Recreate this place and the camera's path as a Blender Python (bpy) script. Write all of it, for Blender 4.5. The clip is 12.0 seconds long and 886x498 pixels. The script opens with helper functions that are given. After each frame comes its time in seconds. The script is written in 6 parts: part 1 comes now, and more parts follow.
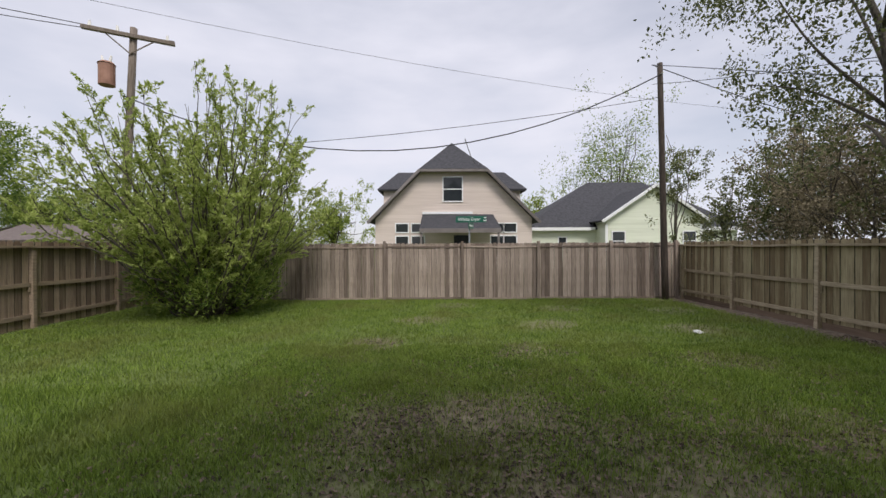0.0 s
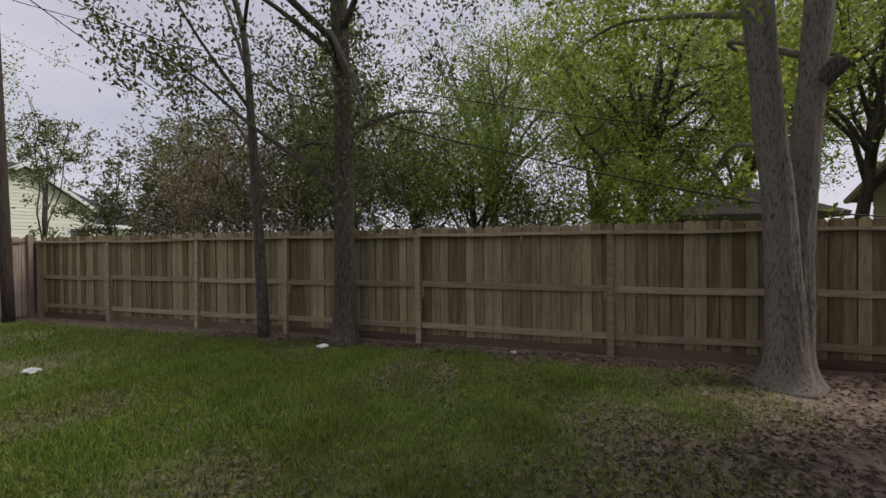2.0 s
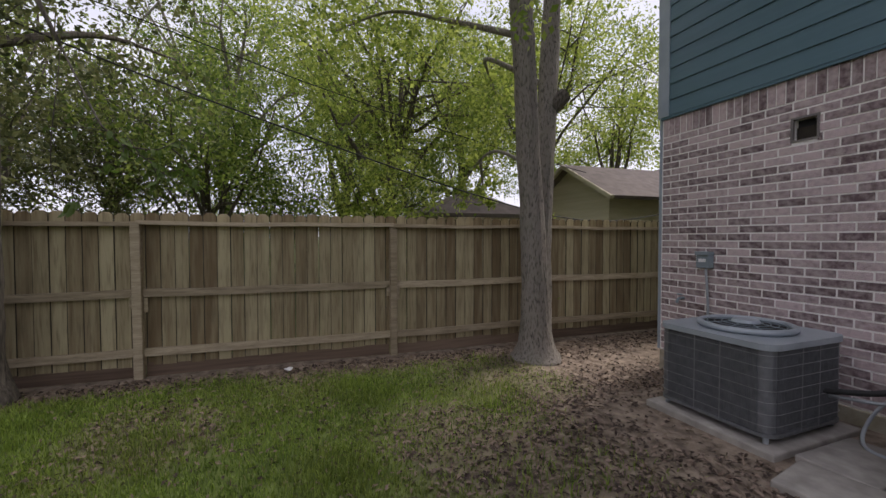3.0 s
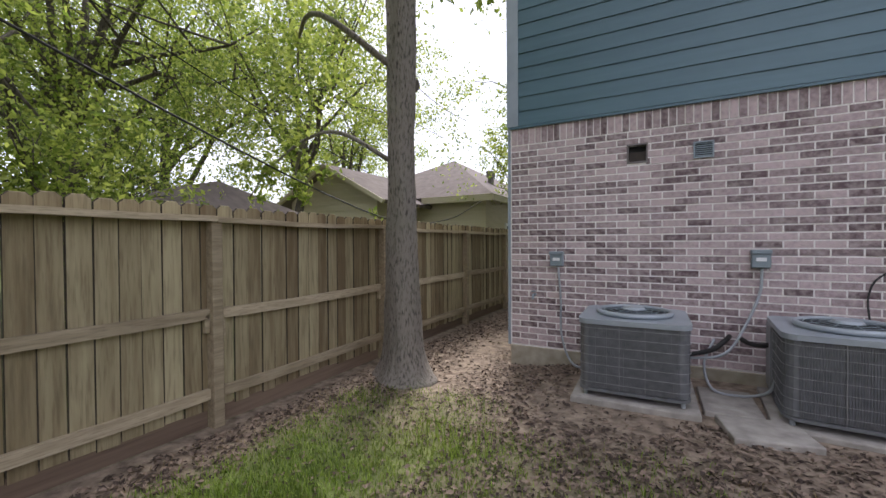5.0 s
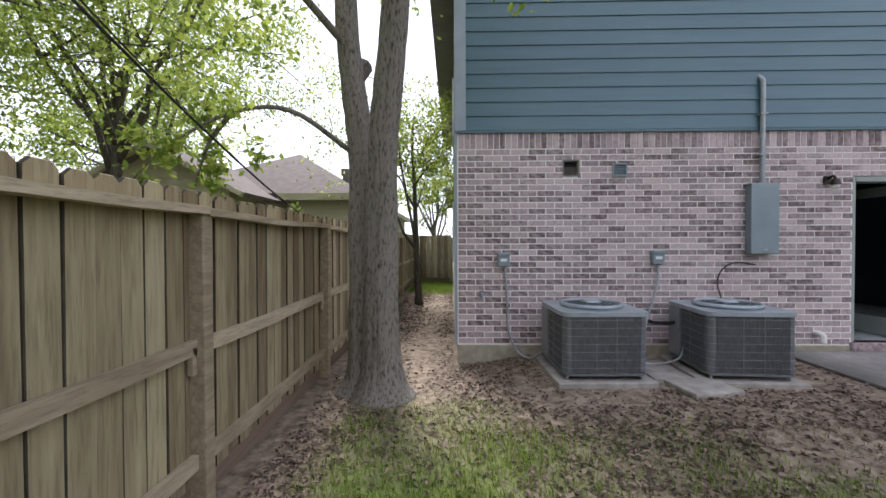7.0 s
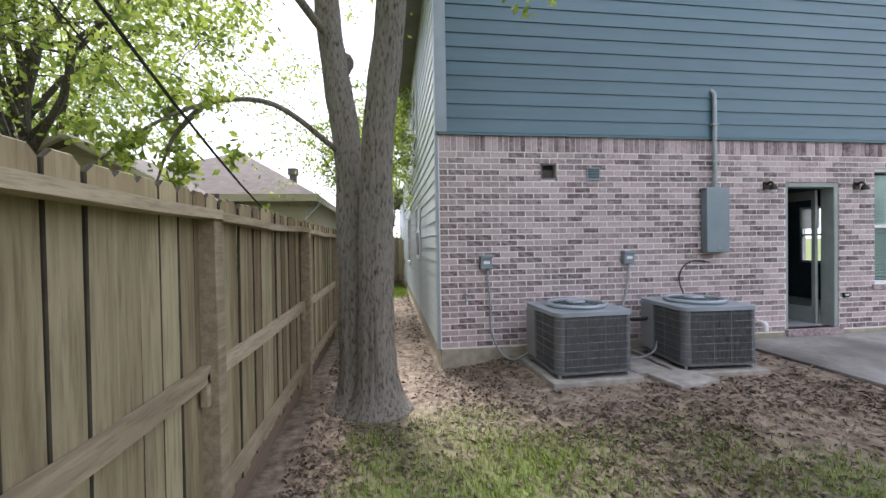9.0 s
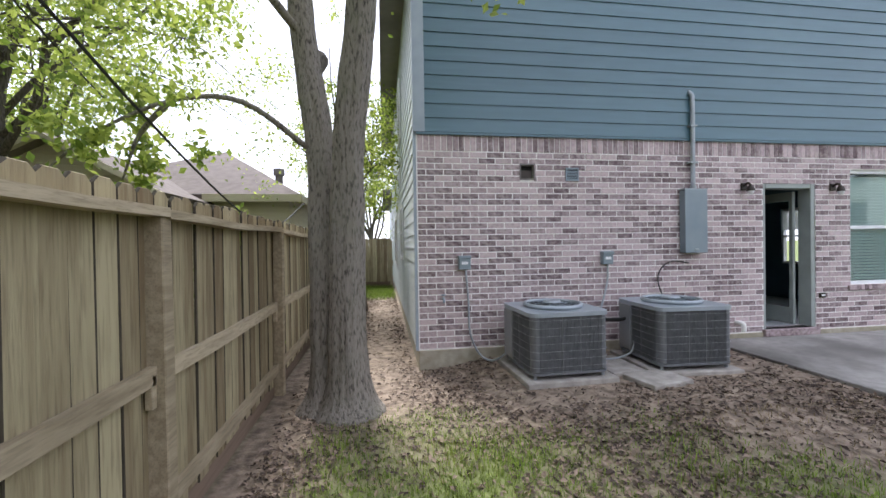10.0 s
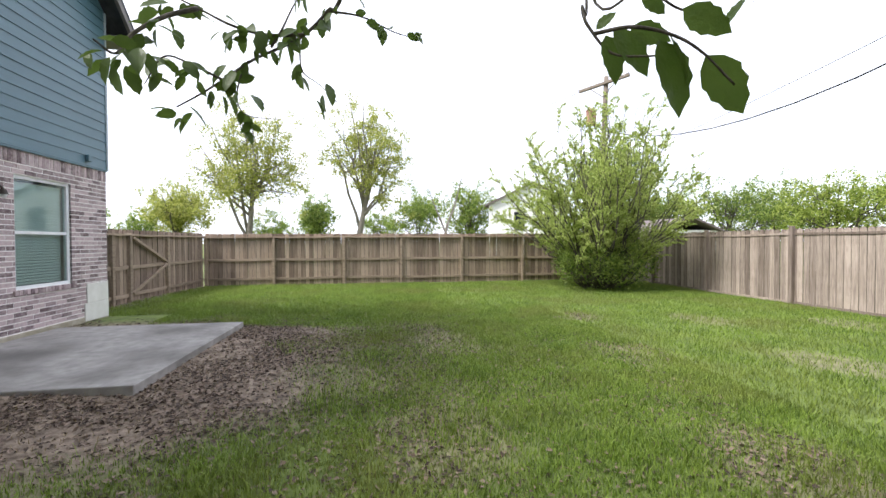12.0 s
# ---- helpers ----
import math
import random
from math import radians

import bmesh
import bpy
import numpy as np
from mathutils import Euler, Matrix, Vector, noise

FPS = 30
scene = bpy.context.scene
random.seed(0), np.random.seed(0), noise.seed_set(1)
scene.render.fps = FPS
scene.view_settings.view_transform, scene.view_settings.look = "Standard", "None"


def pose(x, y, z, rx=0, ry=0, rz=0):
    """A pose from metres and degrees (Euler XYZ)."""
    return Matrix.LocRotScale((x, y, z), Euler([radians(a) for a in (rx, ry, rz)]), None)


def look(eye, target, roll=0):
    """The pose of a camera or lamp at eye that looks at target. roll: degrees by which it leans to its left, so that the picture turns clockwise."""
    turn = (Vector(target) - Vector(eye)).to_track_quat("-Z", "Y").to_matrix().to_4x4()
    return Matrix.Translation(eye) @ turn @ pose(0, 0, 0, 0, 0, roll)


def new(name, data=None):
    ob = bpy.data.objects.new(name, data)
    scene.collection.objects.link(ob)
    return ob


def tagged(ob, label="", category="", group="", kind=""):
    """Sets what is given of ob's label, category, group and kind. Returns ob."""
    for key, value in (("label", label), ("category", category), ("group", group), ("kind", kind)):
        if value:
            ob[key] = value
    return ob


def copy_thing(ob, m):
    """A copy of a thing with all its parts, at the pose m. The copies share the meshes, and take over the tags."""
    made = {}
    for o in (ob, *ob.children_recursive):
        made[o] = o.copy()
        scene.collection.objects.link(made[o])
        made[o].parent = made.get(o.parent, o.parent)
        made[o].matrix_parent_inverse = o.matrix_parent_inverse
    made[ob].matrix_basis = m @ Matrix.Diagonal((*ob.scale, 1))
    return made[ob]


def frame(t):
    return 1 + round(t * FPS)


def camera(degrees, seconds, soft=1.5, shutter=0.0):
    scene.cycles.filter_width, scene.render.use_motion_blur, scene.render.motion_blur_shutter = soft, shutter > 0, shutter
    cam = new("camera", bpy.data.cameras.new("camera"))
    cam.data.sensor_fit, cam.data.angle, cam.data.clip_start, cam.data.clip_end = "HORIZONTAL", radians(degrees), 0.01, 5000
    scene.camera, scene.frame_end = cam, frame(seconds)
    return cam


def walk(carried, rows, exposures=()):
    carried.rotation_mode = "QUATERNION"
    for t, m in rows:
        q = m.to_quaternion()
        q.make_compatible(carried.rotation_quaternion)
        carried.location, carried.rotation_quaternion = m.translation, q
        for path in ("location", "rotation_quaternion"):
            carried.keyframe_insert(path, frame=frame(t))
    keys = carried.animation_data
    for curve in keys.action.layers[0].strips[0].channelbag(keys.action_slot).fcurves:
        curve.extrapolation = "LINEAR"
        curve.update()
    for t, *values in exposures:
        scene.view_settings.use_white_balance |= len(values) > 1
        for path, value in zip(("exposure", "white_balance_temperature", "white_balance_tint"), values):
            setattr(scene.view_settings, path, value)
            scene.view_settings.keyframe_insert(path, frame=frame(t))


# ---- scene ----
PATH = (
    (0, pose(-6.207, 2.069, 1.692, 89.64, 0.26, -0.53)),
    (0.5, pose(-5.870, 2.566, 1.611, 89.37, 0.15, -21.30)),
    (1, pose(-5.592, 2.944, 1.545, 89.45, 0.60, -40.40)),
    (1.5, pose(-5.031, 3.278, 1.534, 89.41, 0.62, -57.30)),
    (2, pose(-4.474, 3.408, 1.536, 89.46, 0.55, -72.31)),
    (2.5, pose(-4.122, 3.745, 1.539, 88.95, 0.42, -90.68)),
    (3, pose(-3.715, 4.043, 1.524, 88.47, 0.08, -109.16)),
    (3.2, pose(-3.496, 4.119, 1.525, 88.81, 0.04, -115.00)),
    (4.8, pose(-1.879, 4.811, 1.527, 88.44, 0.02, -146.84)),
    (5, pose(-1.740, 4.917, 1.487, 89.16, 0.34, -151.02)),
    (5.5, pose(-1.292, 5.085, 1.500, 88.86, 0.14, -160.52)),
    (6, pose(-0.822, 5.210, 1.497, 89.31, 0.02, -168.28)),
    (6.5, pose(-0.347, 5.226, 1.502, 89.10, 0.02, -174.48)),
    (8.5, pose(0.649, 5.084, 1.523, 89.36, 0.92, -185.31)),
    (9, pose(0.631, 5.066, 1.536, 89.24, 0.92, -187.60)),
    (9.5, pose(0.552, 5.067, 1.519, 89.62, 1.17, -188.60)),
    (10, pose(0.436, 5.060, 1.518, 89.44, 0.88, -188.52)),
    (10.5, pose(0.463, 5.097, 1.549, 88.82, 0.23, -196.46)),
    (11, pose(0.264, 5.113, 1.538, 89.35, 0.55, -221.36)),
    (11.5, pose(0.406, 5.271, 1.540, 89.60, -0.29, -251.33)),
    (11.8, pose(0.375, 5.257, 1.526, 89.66, 0.23, -268.65)),
    (12, pose(0.355, 5.248, 1.517, 89.05, 0.25, -278.80)),
)
EXPOSURES = (
    (0.0, 0.08, 6700, 12), (1.0, -0.06, 6900, 16), (2.0, -0.2, 6850, 17), (3.2, 0.48, 6750, 17), (5.0, 1.05, 6550, 15), (6.5, 1.17, 6400, 13),
    (8.5, 1.44, 6300, 12), (10.5, 1.52, 6300, 12), (11.2, 1.45, 6400, 11), (12.0, 1.32, 6500, 10),
)
cam = camera(95.0, 12.0)
walk(cam, PATH, EXPOSURES)

# ---- world and sun: thin bright overcast ----
world = bpy.data.worlds.new("overcast_sky")
scene.world = world
world.use_nodes = True
wn, wl = world.node_tree.nodes, world.node_tree.links
wn.clear()
sky = wn.new("ShaderNodeTexSky")
sky.sky_type = "NISHITA"
sky.sun_disc = False
sky.sun_elevation, sky.sun_rotation = radians(51), radians(163)
cloud_coord = wn.new("ShaderNodeTexCoord")
cloud_map = wn.new("ShaderNodeMapping")
cloud_map.inputs["Scale"].default_value = (1.0, 1.0, 3.0)
cloud_noise = wn.new("ShaderNodeTexNoise")
cloud_noise.inputs["Scale"].default_value = 2.2
cloud_noise.inputs["Detail"].default_value = 5
cloud_ramp = wn.new("ShaderNodeValToRGB")
cloud_ramp.color_ramp.elements[0].position, cloud_ramp.color_ramp.elements[0].color = 0.3, (0.6, 0.6, 0.6, 1)
cloud_ramp.color_ramp.elements[1].position, cloud_ramp.color_ramp.elements[1].color = 0.62, (0.97, 0.97, 0.97, 1)
cloud_mix = wn.new("ShaderNodeMix")
cloud_mix.data_type = "RGBA"
cloud_mix.inputs[7].default_value = (7.6, 7.85, 9.0, 1)
background = wn.new("ShaderNodeBackground")
background.inputs["Strength"].default_value = 0.1
world_out = wn.new("ShaderNodeOutputWorld")
wl.new(cloud_coord.outputs["Generated"], cloud_map.inputs["Vector"])
wl.new(cloud_map.outputs["Vector"], cloud_noise.inputs["Vector"])
wl.new(cloud_noise.outputs["Fac"], cloud_ramp.inputs["Fac"])
wl.new(cloud_ramp.outputs["Color"], cloud_mix.inputs[0])
wl.new(sky.outputs["Color"], cloud_mix.inputs[6])
wl.new(cloud_mix.outputs[2], background.inputs["Color"])
wl.new(background.outputs["Background"], world_out.inputs["Surface"])
sun_data = bpy.data.lights.new("sun", "SUN")
sun_data.energy, sun_data.angle, sun_data.color = 2.5, radians(20), (1.0, 0.965, 0.92)
sun = new("sun", sun_data)
sun.matrix_world = look((6.0, -20.0, 26.0), (0, 0, 0))


# ---- materials ----
def material(name, dark, light, scale=6.0, rough=0.8, metal=0.0, bump=0.2, bump_scale=60.0, stretch=(1, 1, 1), piece=0.0, island=False, stain=None, stain_scale=0.8, stain_amount=0.35, translucent=0.0, streak=0.0):
    m = bpy.data.materials.new(name)
    m.use_nodes = True
    n, l = m.node_tree.nodes, m.node_tree.links
    b = n["Principled BSDF"]
    b.inputs["Roughness"].default_value, b.inputs["Metallic"].default_value = rough, metal
    coord = n.new("ShaderNodeTexCoord")
    mapping = n.new("ShaderNodeMapping")
    mapping.inputs["Scale"].default_value = stretch
    l.new(coord.outputs["Object"], mapping.inputs["Vector"])
    fine = n.new("ShaderNodeTexNoise")
    fine.inputs["Scale"].default_value, fine.inputs["Detail"].default_value = scale, 6
    l.new(mapping.outputs["Vector"], fine.inputs["Vector"])
    ramp = n.new("ShaderNodeValToRGB")
    ramp.color_ramp.elements[0].position, ramp.color_ramp.elements[0].color = 0.3, (*dark, 1)
    ramp.color_ramp.elements[1].position, ramp.color_ramp.elements[1].color = 0.7, (*light, 1)
    source = fine.outputs["Fac"]
    if piece:
        if island:
            info = n.new("ShaderNodeNewGeometry")
            rnd = info.outputs["Random Per Island"]
        else:
            info = n.new("ShaderNodeObjectInfo")
            rnd = info.outputs["Random"]
            shift = n.new("ShaderNodeVectorMath")
            shift.operation = "ADD"
            spread = n.new("ShaderNodeMath")
            spread.operation = "MULTIPLY"
            spread.inputs[1].default_value = 37.0
            l.new(rnd, spread.inputs[0])
            l.new(mapping.outputs["Vector"], shift.inputs[0])
            l.new(spread.outputs[0], shift.inputs[1])
            l.new(shift.outputs[0], fine.inputs["Vector"])
        mixer = n.new("ShaderNodeMix")
        mixer.inputs[0].default_value = piece
        l.new(fine.outputs["Fac"], mixer.inputs[2])
        l.new(rnd, mixer.inputs[3])
        source = mixer.outputs[0]
    l.new(source, ramp.inputs["Fac"])
    colour = ramp.outputs["Color"]
    if stain:
        big = n.new("ShaderNodeTexNoise")
        big.inputs["Scale"].default_value, big.inputs["Detail"].default_value = stain_scale, 4
        l.new(coord.outputs["Object"], big.inputs["Vector"])
        big_ramp = n.new("ShaderNodeMapRange")
        big_ramp.inputs["From Min"].default_value, big_ramp.inputs["From Max"].default_value = 0.45, 0.7
        big_ramp.inputs["To Max"].default_value = stain_amount
        l.new(big.outputs["Fac"], big_ramp.inputs["Value"])
        blend = n.new("ShaderNodeMix")
        blend.data_type = "RGBA"
        blend.inputs[7].default_value = (*stain, 1)
        l.new(big_ramp.outputs["Result"], blend.inputs[0])
        l.new(colour, blend.inputs[6])
        colour = blend.outputs[2]
    if streak:
        lines = n.new("ShaderNodeTexNoise")
        lines.inputs["Scale"].default_value, lines.inputs["Detail"].default_value = streak, 3
        l.new(fine.inputs["Vector"].links[0].from_socket, lines.inputs["Vector"])
        line_range = n.new("ShaderNodeMapRange")
        line_range.inputs["From Min"].default_value, line_range.inputs["From Max"].default_value = 0.5, 0.68
        line_range.inputs["To Max"].default_value = 0.42
        l.new(lines.outputs["Fac"], line_range.inputs["Value"])
        grain_mix = n.new("ShaderNodeMix")
        grain_mix.data_type = "RGBA"
        grain_mix.inputs[7].default_value = (*[v * 0.6 for v in dark], 1)
        l.new(line_range.outputs["Result"], grain_mix.inputs[0])
        l.new(colour, grain_mix.inputs[6])
        colour = grain_mix.outputs[2]
    l.new(colour, b.inputs["Base Color"])
    if bump:
        grain = n.new("ShaderNodeTexNoise")
        grain.inputs["Scale"].default_value, grain.inputs["Detail"].default_value = bump_scale, 4
        l.new(mapping.outputs["Vector"], grain.inputs["Vector"])
        relief = n.new("ShaderNodeBump")
        relief.inputs["Strength"].default_value, relief.inputs["Distance"].default_value = bump, 0.01
        l.new(grain.outputs["Fac"], relief.inputs["Height"])
        l.new(relief.outputs["Normal"], b.inputs["Normal"])
    if translucent:
        thin = n.new("ShaderNodeBsdfTranslucent")
        both = n.new("ShaderNodeMixShader")
        both.inputs[0].default_value = translucent
        l.new(colour, thin.inputs["Color"])
        l.new(b.outputs["BSDF"], both.inputs[1])
        l.new(thin.outputs["BSDF"], both.inputs[2])
        l.new(both.outputs["Shader"], n["Material Output"].inputs["Surface"])
    return m


def glass_material(name, tint=(0.9, 0.95, 0.95)):
    m = bpy.data.materials.new(name)
    m.use_nodes = True
    b = m.node_tree.nodes["Principled BSDF"]
    b.inputs["Base Color"].default_value = (*tint, 1)
    b.inputs["Roughness"].default_value = 0.03
    b.inputs["Transmission Weight"].default_value = 1.0
    b.inputs["IOR"].default_value = 1.45
    return m


WOOD_R = material("weathered_olive_pine", (0.175, 0.125, 0.066), (0.45, 0.388, 0.238), 5, 0.85, streak=13, bump=0.5, bump_scale=40, stretch=(4, 4, 0.3), piece=0.45, stain=(0.17, 0.15, 0.10), stain_scale=1.1, stain_amount=0.45)
WOOD_B = material("weathered_grey_brown_cedar", (0.15, 0.115, 0.095), (0.45, 0.37, 0.315), 7, 0.88, streak=20, bump=0.5, bump_scale=30, stretch=(5, 5, 0.25), piece=0.42, stain=(0.10, 0.065, 0.045), stain_scale=1.2, stain_amount=0.5)
WOOD_L = material("weathered_tan_cedar", (0.16, 0.115, 0.085), (0.43, 0.33, 0.25), 7, 0.88, streak=20, bump=0.4, bump_scale=30, stretch=(5, 5, 0.25), piece=0.42, stain=(0.15, 0.10, 0.07), stain_scale=1.2, stain_amount=0.5)
RAIL_R = material("weathered_pine_rail", (0.27, 0.215, 0.14), (0.52, 0.43, 0.30), 6, 0.85, streak=22, bump=0.3, bump_scale=40, stretch=(0.5, 5, 5), piece=0.3)
RAIL_L = material("weathered_cedar_rail", (0.21, 0.16, 0.115), (0.40, 0.31, 0.23), 6, 0.85, bump=0.3, bump_scale=40, stretch=(0.5, 5, 5), piece=0.3)
# Near-black for picket sides: shade and grime between boards put into the colour.
EDGE = material("grimy_gap_shade_edge", (0.035, 0.028, 0.02), (0.085, 0.07, 0.048), 9, 0.95, bump=0.2)
KICK = material("damp_reddish_kickboard", (0.10, 0.066, 0.046), (0.22, 0.155, 0.11), 7, 0.9, bump=0.4, bump_scale=40, stretch=(0.5, 5, 5), piece=0.4)
BRICK = material("mottled_mauve_brick", (0.12, 0.08, 0.085), (0.56, 0.445, 0.45), 24, 0.9, bump=0.5, bump_scale=90, piece=0.42, stain=(0.50, 0.43, 0.41), stain_scale=14, stain_amount=0.55)
BRICK_FAR = material("mottled_mauve_brick_joined", (0.12, 0.08, 0.085), (0.56, 0.445, 0.45), 24, 0.9, bump=0.5, bump_scale=90, piece=0.42, island=True, stain=(0.50, 0.43, 0.41), stain_scale=14, stain_amount=0.55)
MORTAR = material("pale_mortar", (0.76, 0.73, 0.70), (0.88, 0.85, 0.82), 30, 0.95, bump=0.4, bump_scale=120)
CONCRETE = material("grey_concrete", (0.25, 0.23, 0.205), (0.42, 0.39, 0.35), 8, 0.9, bump=0.25, bump_scale=70, stain=(0.16, 0.145, 0.125), stain_scale=0.9, stain_amount=0.75)
PATIO = material("stained_patio_concrete", (0.24, 0.225, 0.21), (0.38, 0.36, 0.335), 7, 0.88, bump=0.25, bump_scale=70, stain=(0.09, 0.082, 0.074), stain_scale=0.85, stain_amount=0.9)
SLAB = material("foundation_concrete", (0.30, 0.27, 0.20), (0.45, 0.41, 0.33), 9, 0.92, bump=0.3, bump_scale=60, stain=(0.22, 0.2, 0.12), stain_scale=2.0, stain_amount=0.6)
TEAL = material("teal_painted_siding", (0.062, 0.125, 0.155), (0.08, 0.155, 0.19), 3, 0.36, bump=0.12, bump_scale=25, stretch=(0.4, 1, 6), piece=0.25, stain=(0.10, 0.175, 0.205), stain_scale=0.7, stain_amount=0.4)
PALESIDE = material("pale_blue_grey_siding", (0.34, 0.39, 0.40), (0.47, 0.52, 0.52), 3, 0.45, bump=0.12, bump_scale=25, stretch=(0.4, 1, 6), stain=(0.58, 0.60, 0.57), stain_scale=0.9, stain_amount=0.6)
TRIM = material("blue_grey_trim_paint", (0.26, 0.31, 0.35), (0.33, 0.38, 0.42), 4, 0.55, bump=0.05)
DOORTRIM = material("sage_grey_trim_paint", (0.27, 0.30, 0.28), (0.34, 0.37, 0.35), 4, 0.5, bump=0.05)
WHITE = material("white_vinyl", (0.74, 0.75, 0.76), (0.82, 0.83, 0.84), 5, 0.4, bump=0.03)
BLIND = material("white_blind_slats", (0.74, 0.77, 0.78), (0.82, 0.84, 0.85), 5, 0.5, bump=0)
ACGREY = material("grey_enamelled_steel", (0.21, 0.22, 0.235), (0.28, 0.29, 0.305), 3, 0.45, 0.2, bump=0.05, stain=(0.2, 0.19, 0.165), stain_scale=3, stain_amount=0.5)
ACTOP = material("light_grey_enamelled_steel", (0.28, 0.32, 0.355), (0.38, 0.42, 0.455), 4, 0.4, 0.2, bump=0.05)
ACFIN = material("dark_grey_coil_fins", (0.15, 0.158, 0.168), (0.21, 0.218, 0.23), 20, 0.5, 0.4, bump=0.2)
WIRE = material("galvanised_wire", (0.28, 0.28, 0.285), (0.36, 0.36, 0.365), 10, 0.45, 0.5, bump=0)
BOXGREY = material("blue_grey_enamel", (0.20, 0.25, 0.28), (0.25, 0.30, 0.33), 4, 0.4, 0.1, bump=0.04)
PIPE = material("grey_conduit", (0.28, 0.31, 0.33), (0.38, 0.41, 0.43), 6, 0.45, 0.2, bump=0.03)
BLACK = material("black_rubber", (0.012, 0.012, 0.012), (0.03, 0.03, 0.03), 10, 0.7, bump=0.1)
DARK = material("dark_void_metal", (0.008, 0.008, 0.009), (0.018, 0.018, 0.02), 10, 0.8, bump=0)
BRONZE = material("dark_bronze_metal", (0.025, 0.02, 0.016), (0.05, 0.04, 0.032), 8, 0.4, 0.6, bump=0.05)
PVC = material("white_pvc", (0.7, 0.69, 0.64), (0.8, 0.79, 0.75), 6, 0.35, bump=0)
LEAF_P = material("pale_golden_green_leaf", (0.22, 0.26, 0.045), (0.46, 0.47, 0.13), 4, 0.55, bump=0, piece=0.75, island=True, translucent=0.5)
BARK = material("furrowed_grey_bark", (0.05, 0.043, 0.036), (0.38, 0.34, 0.29), 11, 0.95, streak=11, bump=1.0, bump_scale=12, stretch=(4.5, 4.5, 1.3), stain=(0.20, 0.20, 0.15), stain_scale=2, stain_amount=0.4)
BARK_D = material("dark_brown_bark", (0.035, 0.03, 0.025), (0.15, 0.13, 0.105), 10, 0.95, bump=0.9, bump_scale=14, stretch=(4.5, 4.5, 0.9))
LEAF_Y = material("sunlit_yellow_green_leaf", (0.15, 0.22, 0.035), (0.43, 0.50, 0.11), 4, 0.55, bump=0, piece=0.75, island=True, translucent=0.6)
LEAF_G = material("mid_green_leaf", (0.095, 0.16, 0.03), (0.31, 0.39, 0.085), 4, 0.55, bump=0, piece=0.75, island=True, translucent=0.58)
LEAF_D = material("dark_olive_leaf", (0.07, 0.09, 0.03), (0.20, 0.215, 0.08), 4, 0.55, bump=0, piece=0.75, island=True, translucent=0.4)
LEAF_B = material("dry_brown_leaf", (0.14, 0.115, 0.07), (0.32, 0.27, 0.17), 4, 0.7, bump=0, piece=0.75, island=True, translucent=0.3)
LEAF_N = material("glossy_elm_leaf", (0.045, 0.085, 0.012), (0.10, 0.16, 0.03), 30, 0.4, bump=0.3, bump_scale=60, piece=0.5, island=True, translucent=0.4)
BUSH = material("feathery_bright_green_leaf", (0.27, 0.35, 0.07), (0.54, 0.61, 0.20), 3, 0.55, bump=0, piece=0.7, island=True, translucent=0.55)
GRASS = material("lawn_grass", (0.085, 0.145, 0.016), (0.26, 0.365, 0.055), 1.6, 0.6, bump=0, piece=0.5, island=True, translucent=0.35, stain=(0.20, 0.18, 0.055), stain_scale=0.7, stain_amount=0.5)
STRAW = material("dry_grass", (0.20, 0.15, 0.07), (0.36, 0.29, 0.15), 0.9, 0.8, bump=0, piece=0.6, island=True, translucent=0.25)
LITTER = material("dry_leaf_litter", (0.05, 0.033, 0.025), (0.25, 0.185, 0.14), 2, 0.85, bump=0, piece=0.85, island=True)
ROOF = material("charcoal_shingle", (0.035, 0.036, 0.042), (0.085, 0.085, 0.095), 6, 0.95, bump=0.5, bump_scale=30, piece=0.4, island=True)
ROOF_N = material("weathered_mauve_shingle", (0.11, 0.09, 0.085), (0.22, 0.18, 0.17), 5, 0.95, bump=0.5, bump_scale=30, piece=0.5, island=True)
BEIGE = material("pinkish_beige_siding", (0.56, 0.48, 0.43), (0.66, 0.575, 0.525), 2, 0.7, bump=0.1, stretch=(0.3, 1, 5), piece=0.3, island=True)
MINT = material("pale_mint_siding", (0.60, 0.635, 0.52), (0.70, 0.735, 0.62), 2, 0.7, bump=0.1, stretch=(0.3, 1, 5), piece=0.3, island=True)
KHAKI = material("khaki_painted_siding", (0.42, 0.385, 0.27), (0.52, 0.475, 0.345), 2, 0.75, bump=0.1, stretch=(0.3, 1, 5), piece=0.2, island=True)
PALE = material("white_painted_siding", (0.68, 0.68, 0.66), (0.78, 0.78, 0.76), 2, 0.7, bump=0.1, piece=0.2, island=True)
BROWNTRIM = material("brown_grey_trim", (0.14, 0.125, 0.12), (0.19, 0.17, 0.165), 3, 0.7, bump=0.05)
POLEWOOD = material("creosoted_pole_wood", (0.03, 0.022, 0.018), (0.085, 0.065, 0.052), 8, 0.9, bump=0.5, bump_scale=30, stretch=(5, 5, 0.4))
POLEGREY = material("grey_pole_wood", (0.12, 0.095, 0.075), (0.24, 0.20, 0.165), 8, 0.9, bump=0.5, bump_scale=30, stretch=(5, 5, 0.4))
RUST = material("rusty_transformer_steel", (0.22, 0.11, 0.075), (0.36, 0.20, 0.145), 4, 0.7, 0.1, bump=0.1)
SIGN = material("green_sign_enamel", (0.005, 0.10, 0.065), (0.01, 0.13, 0.085), 5, 0.4, bump=0)
LETTER = material("white_sign_lettering", (0.75, 0.78, 0.78), (0.8, 0.82, 0.82), 5, 0.4, bump=0)
WALLPAINT = material("interior_wall_paint", (0.42, 0.40, 0.36), (0.48, 0.46, 0.42), 3, 0.8, bump=0.03)
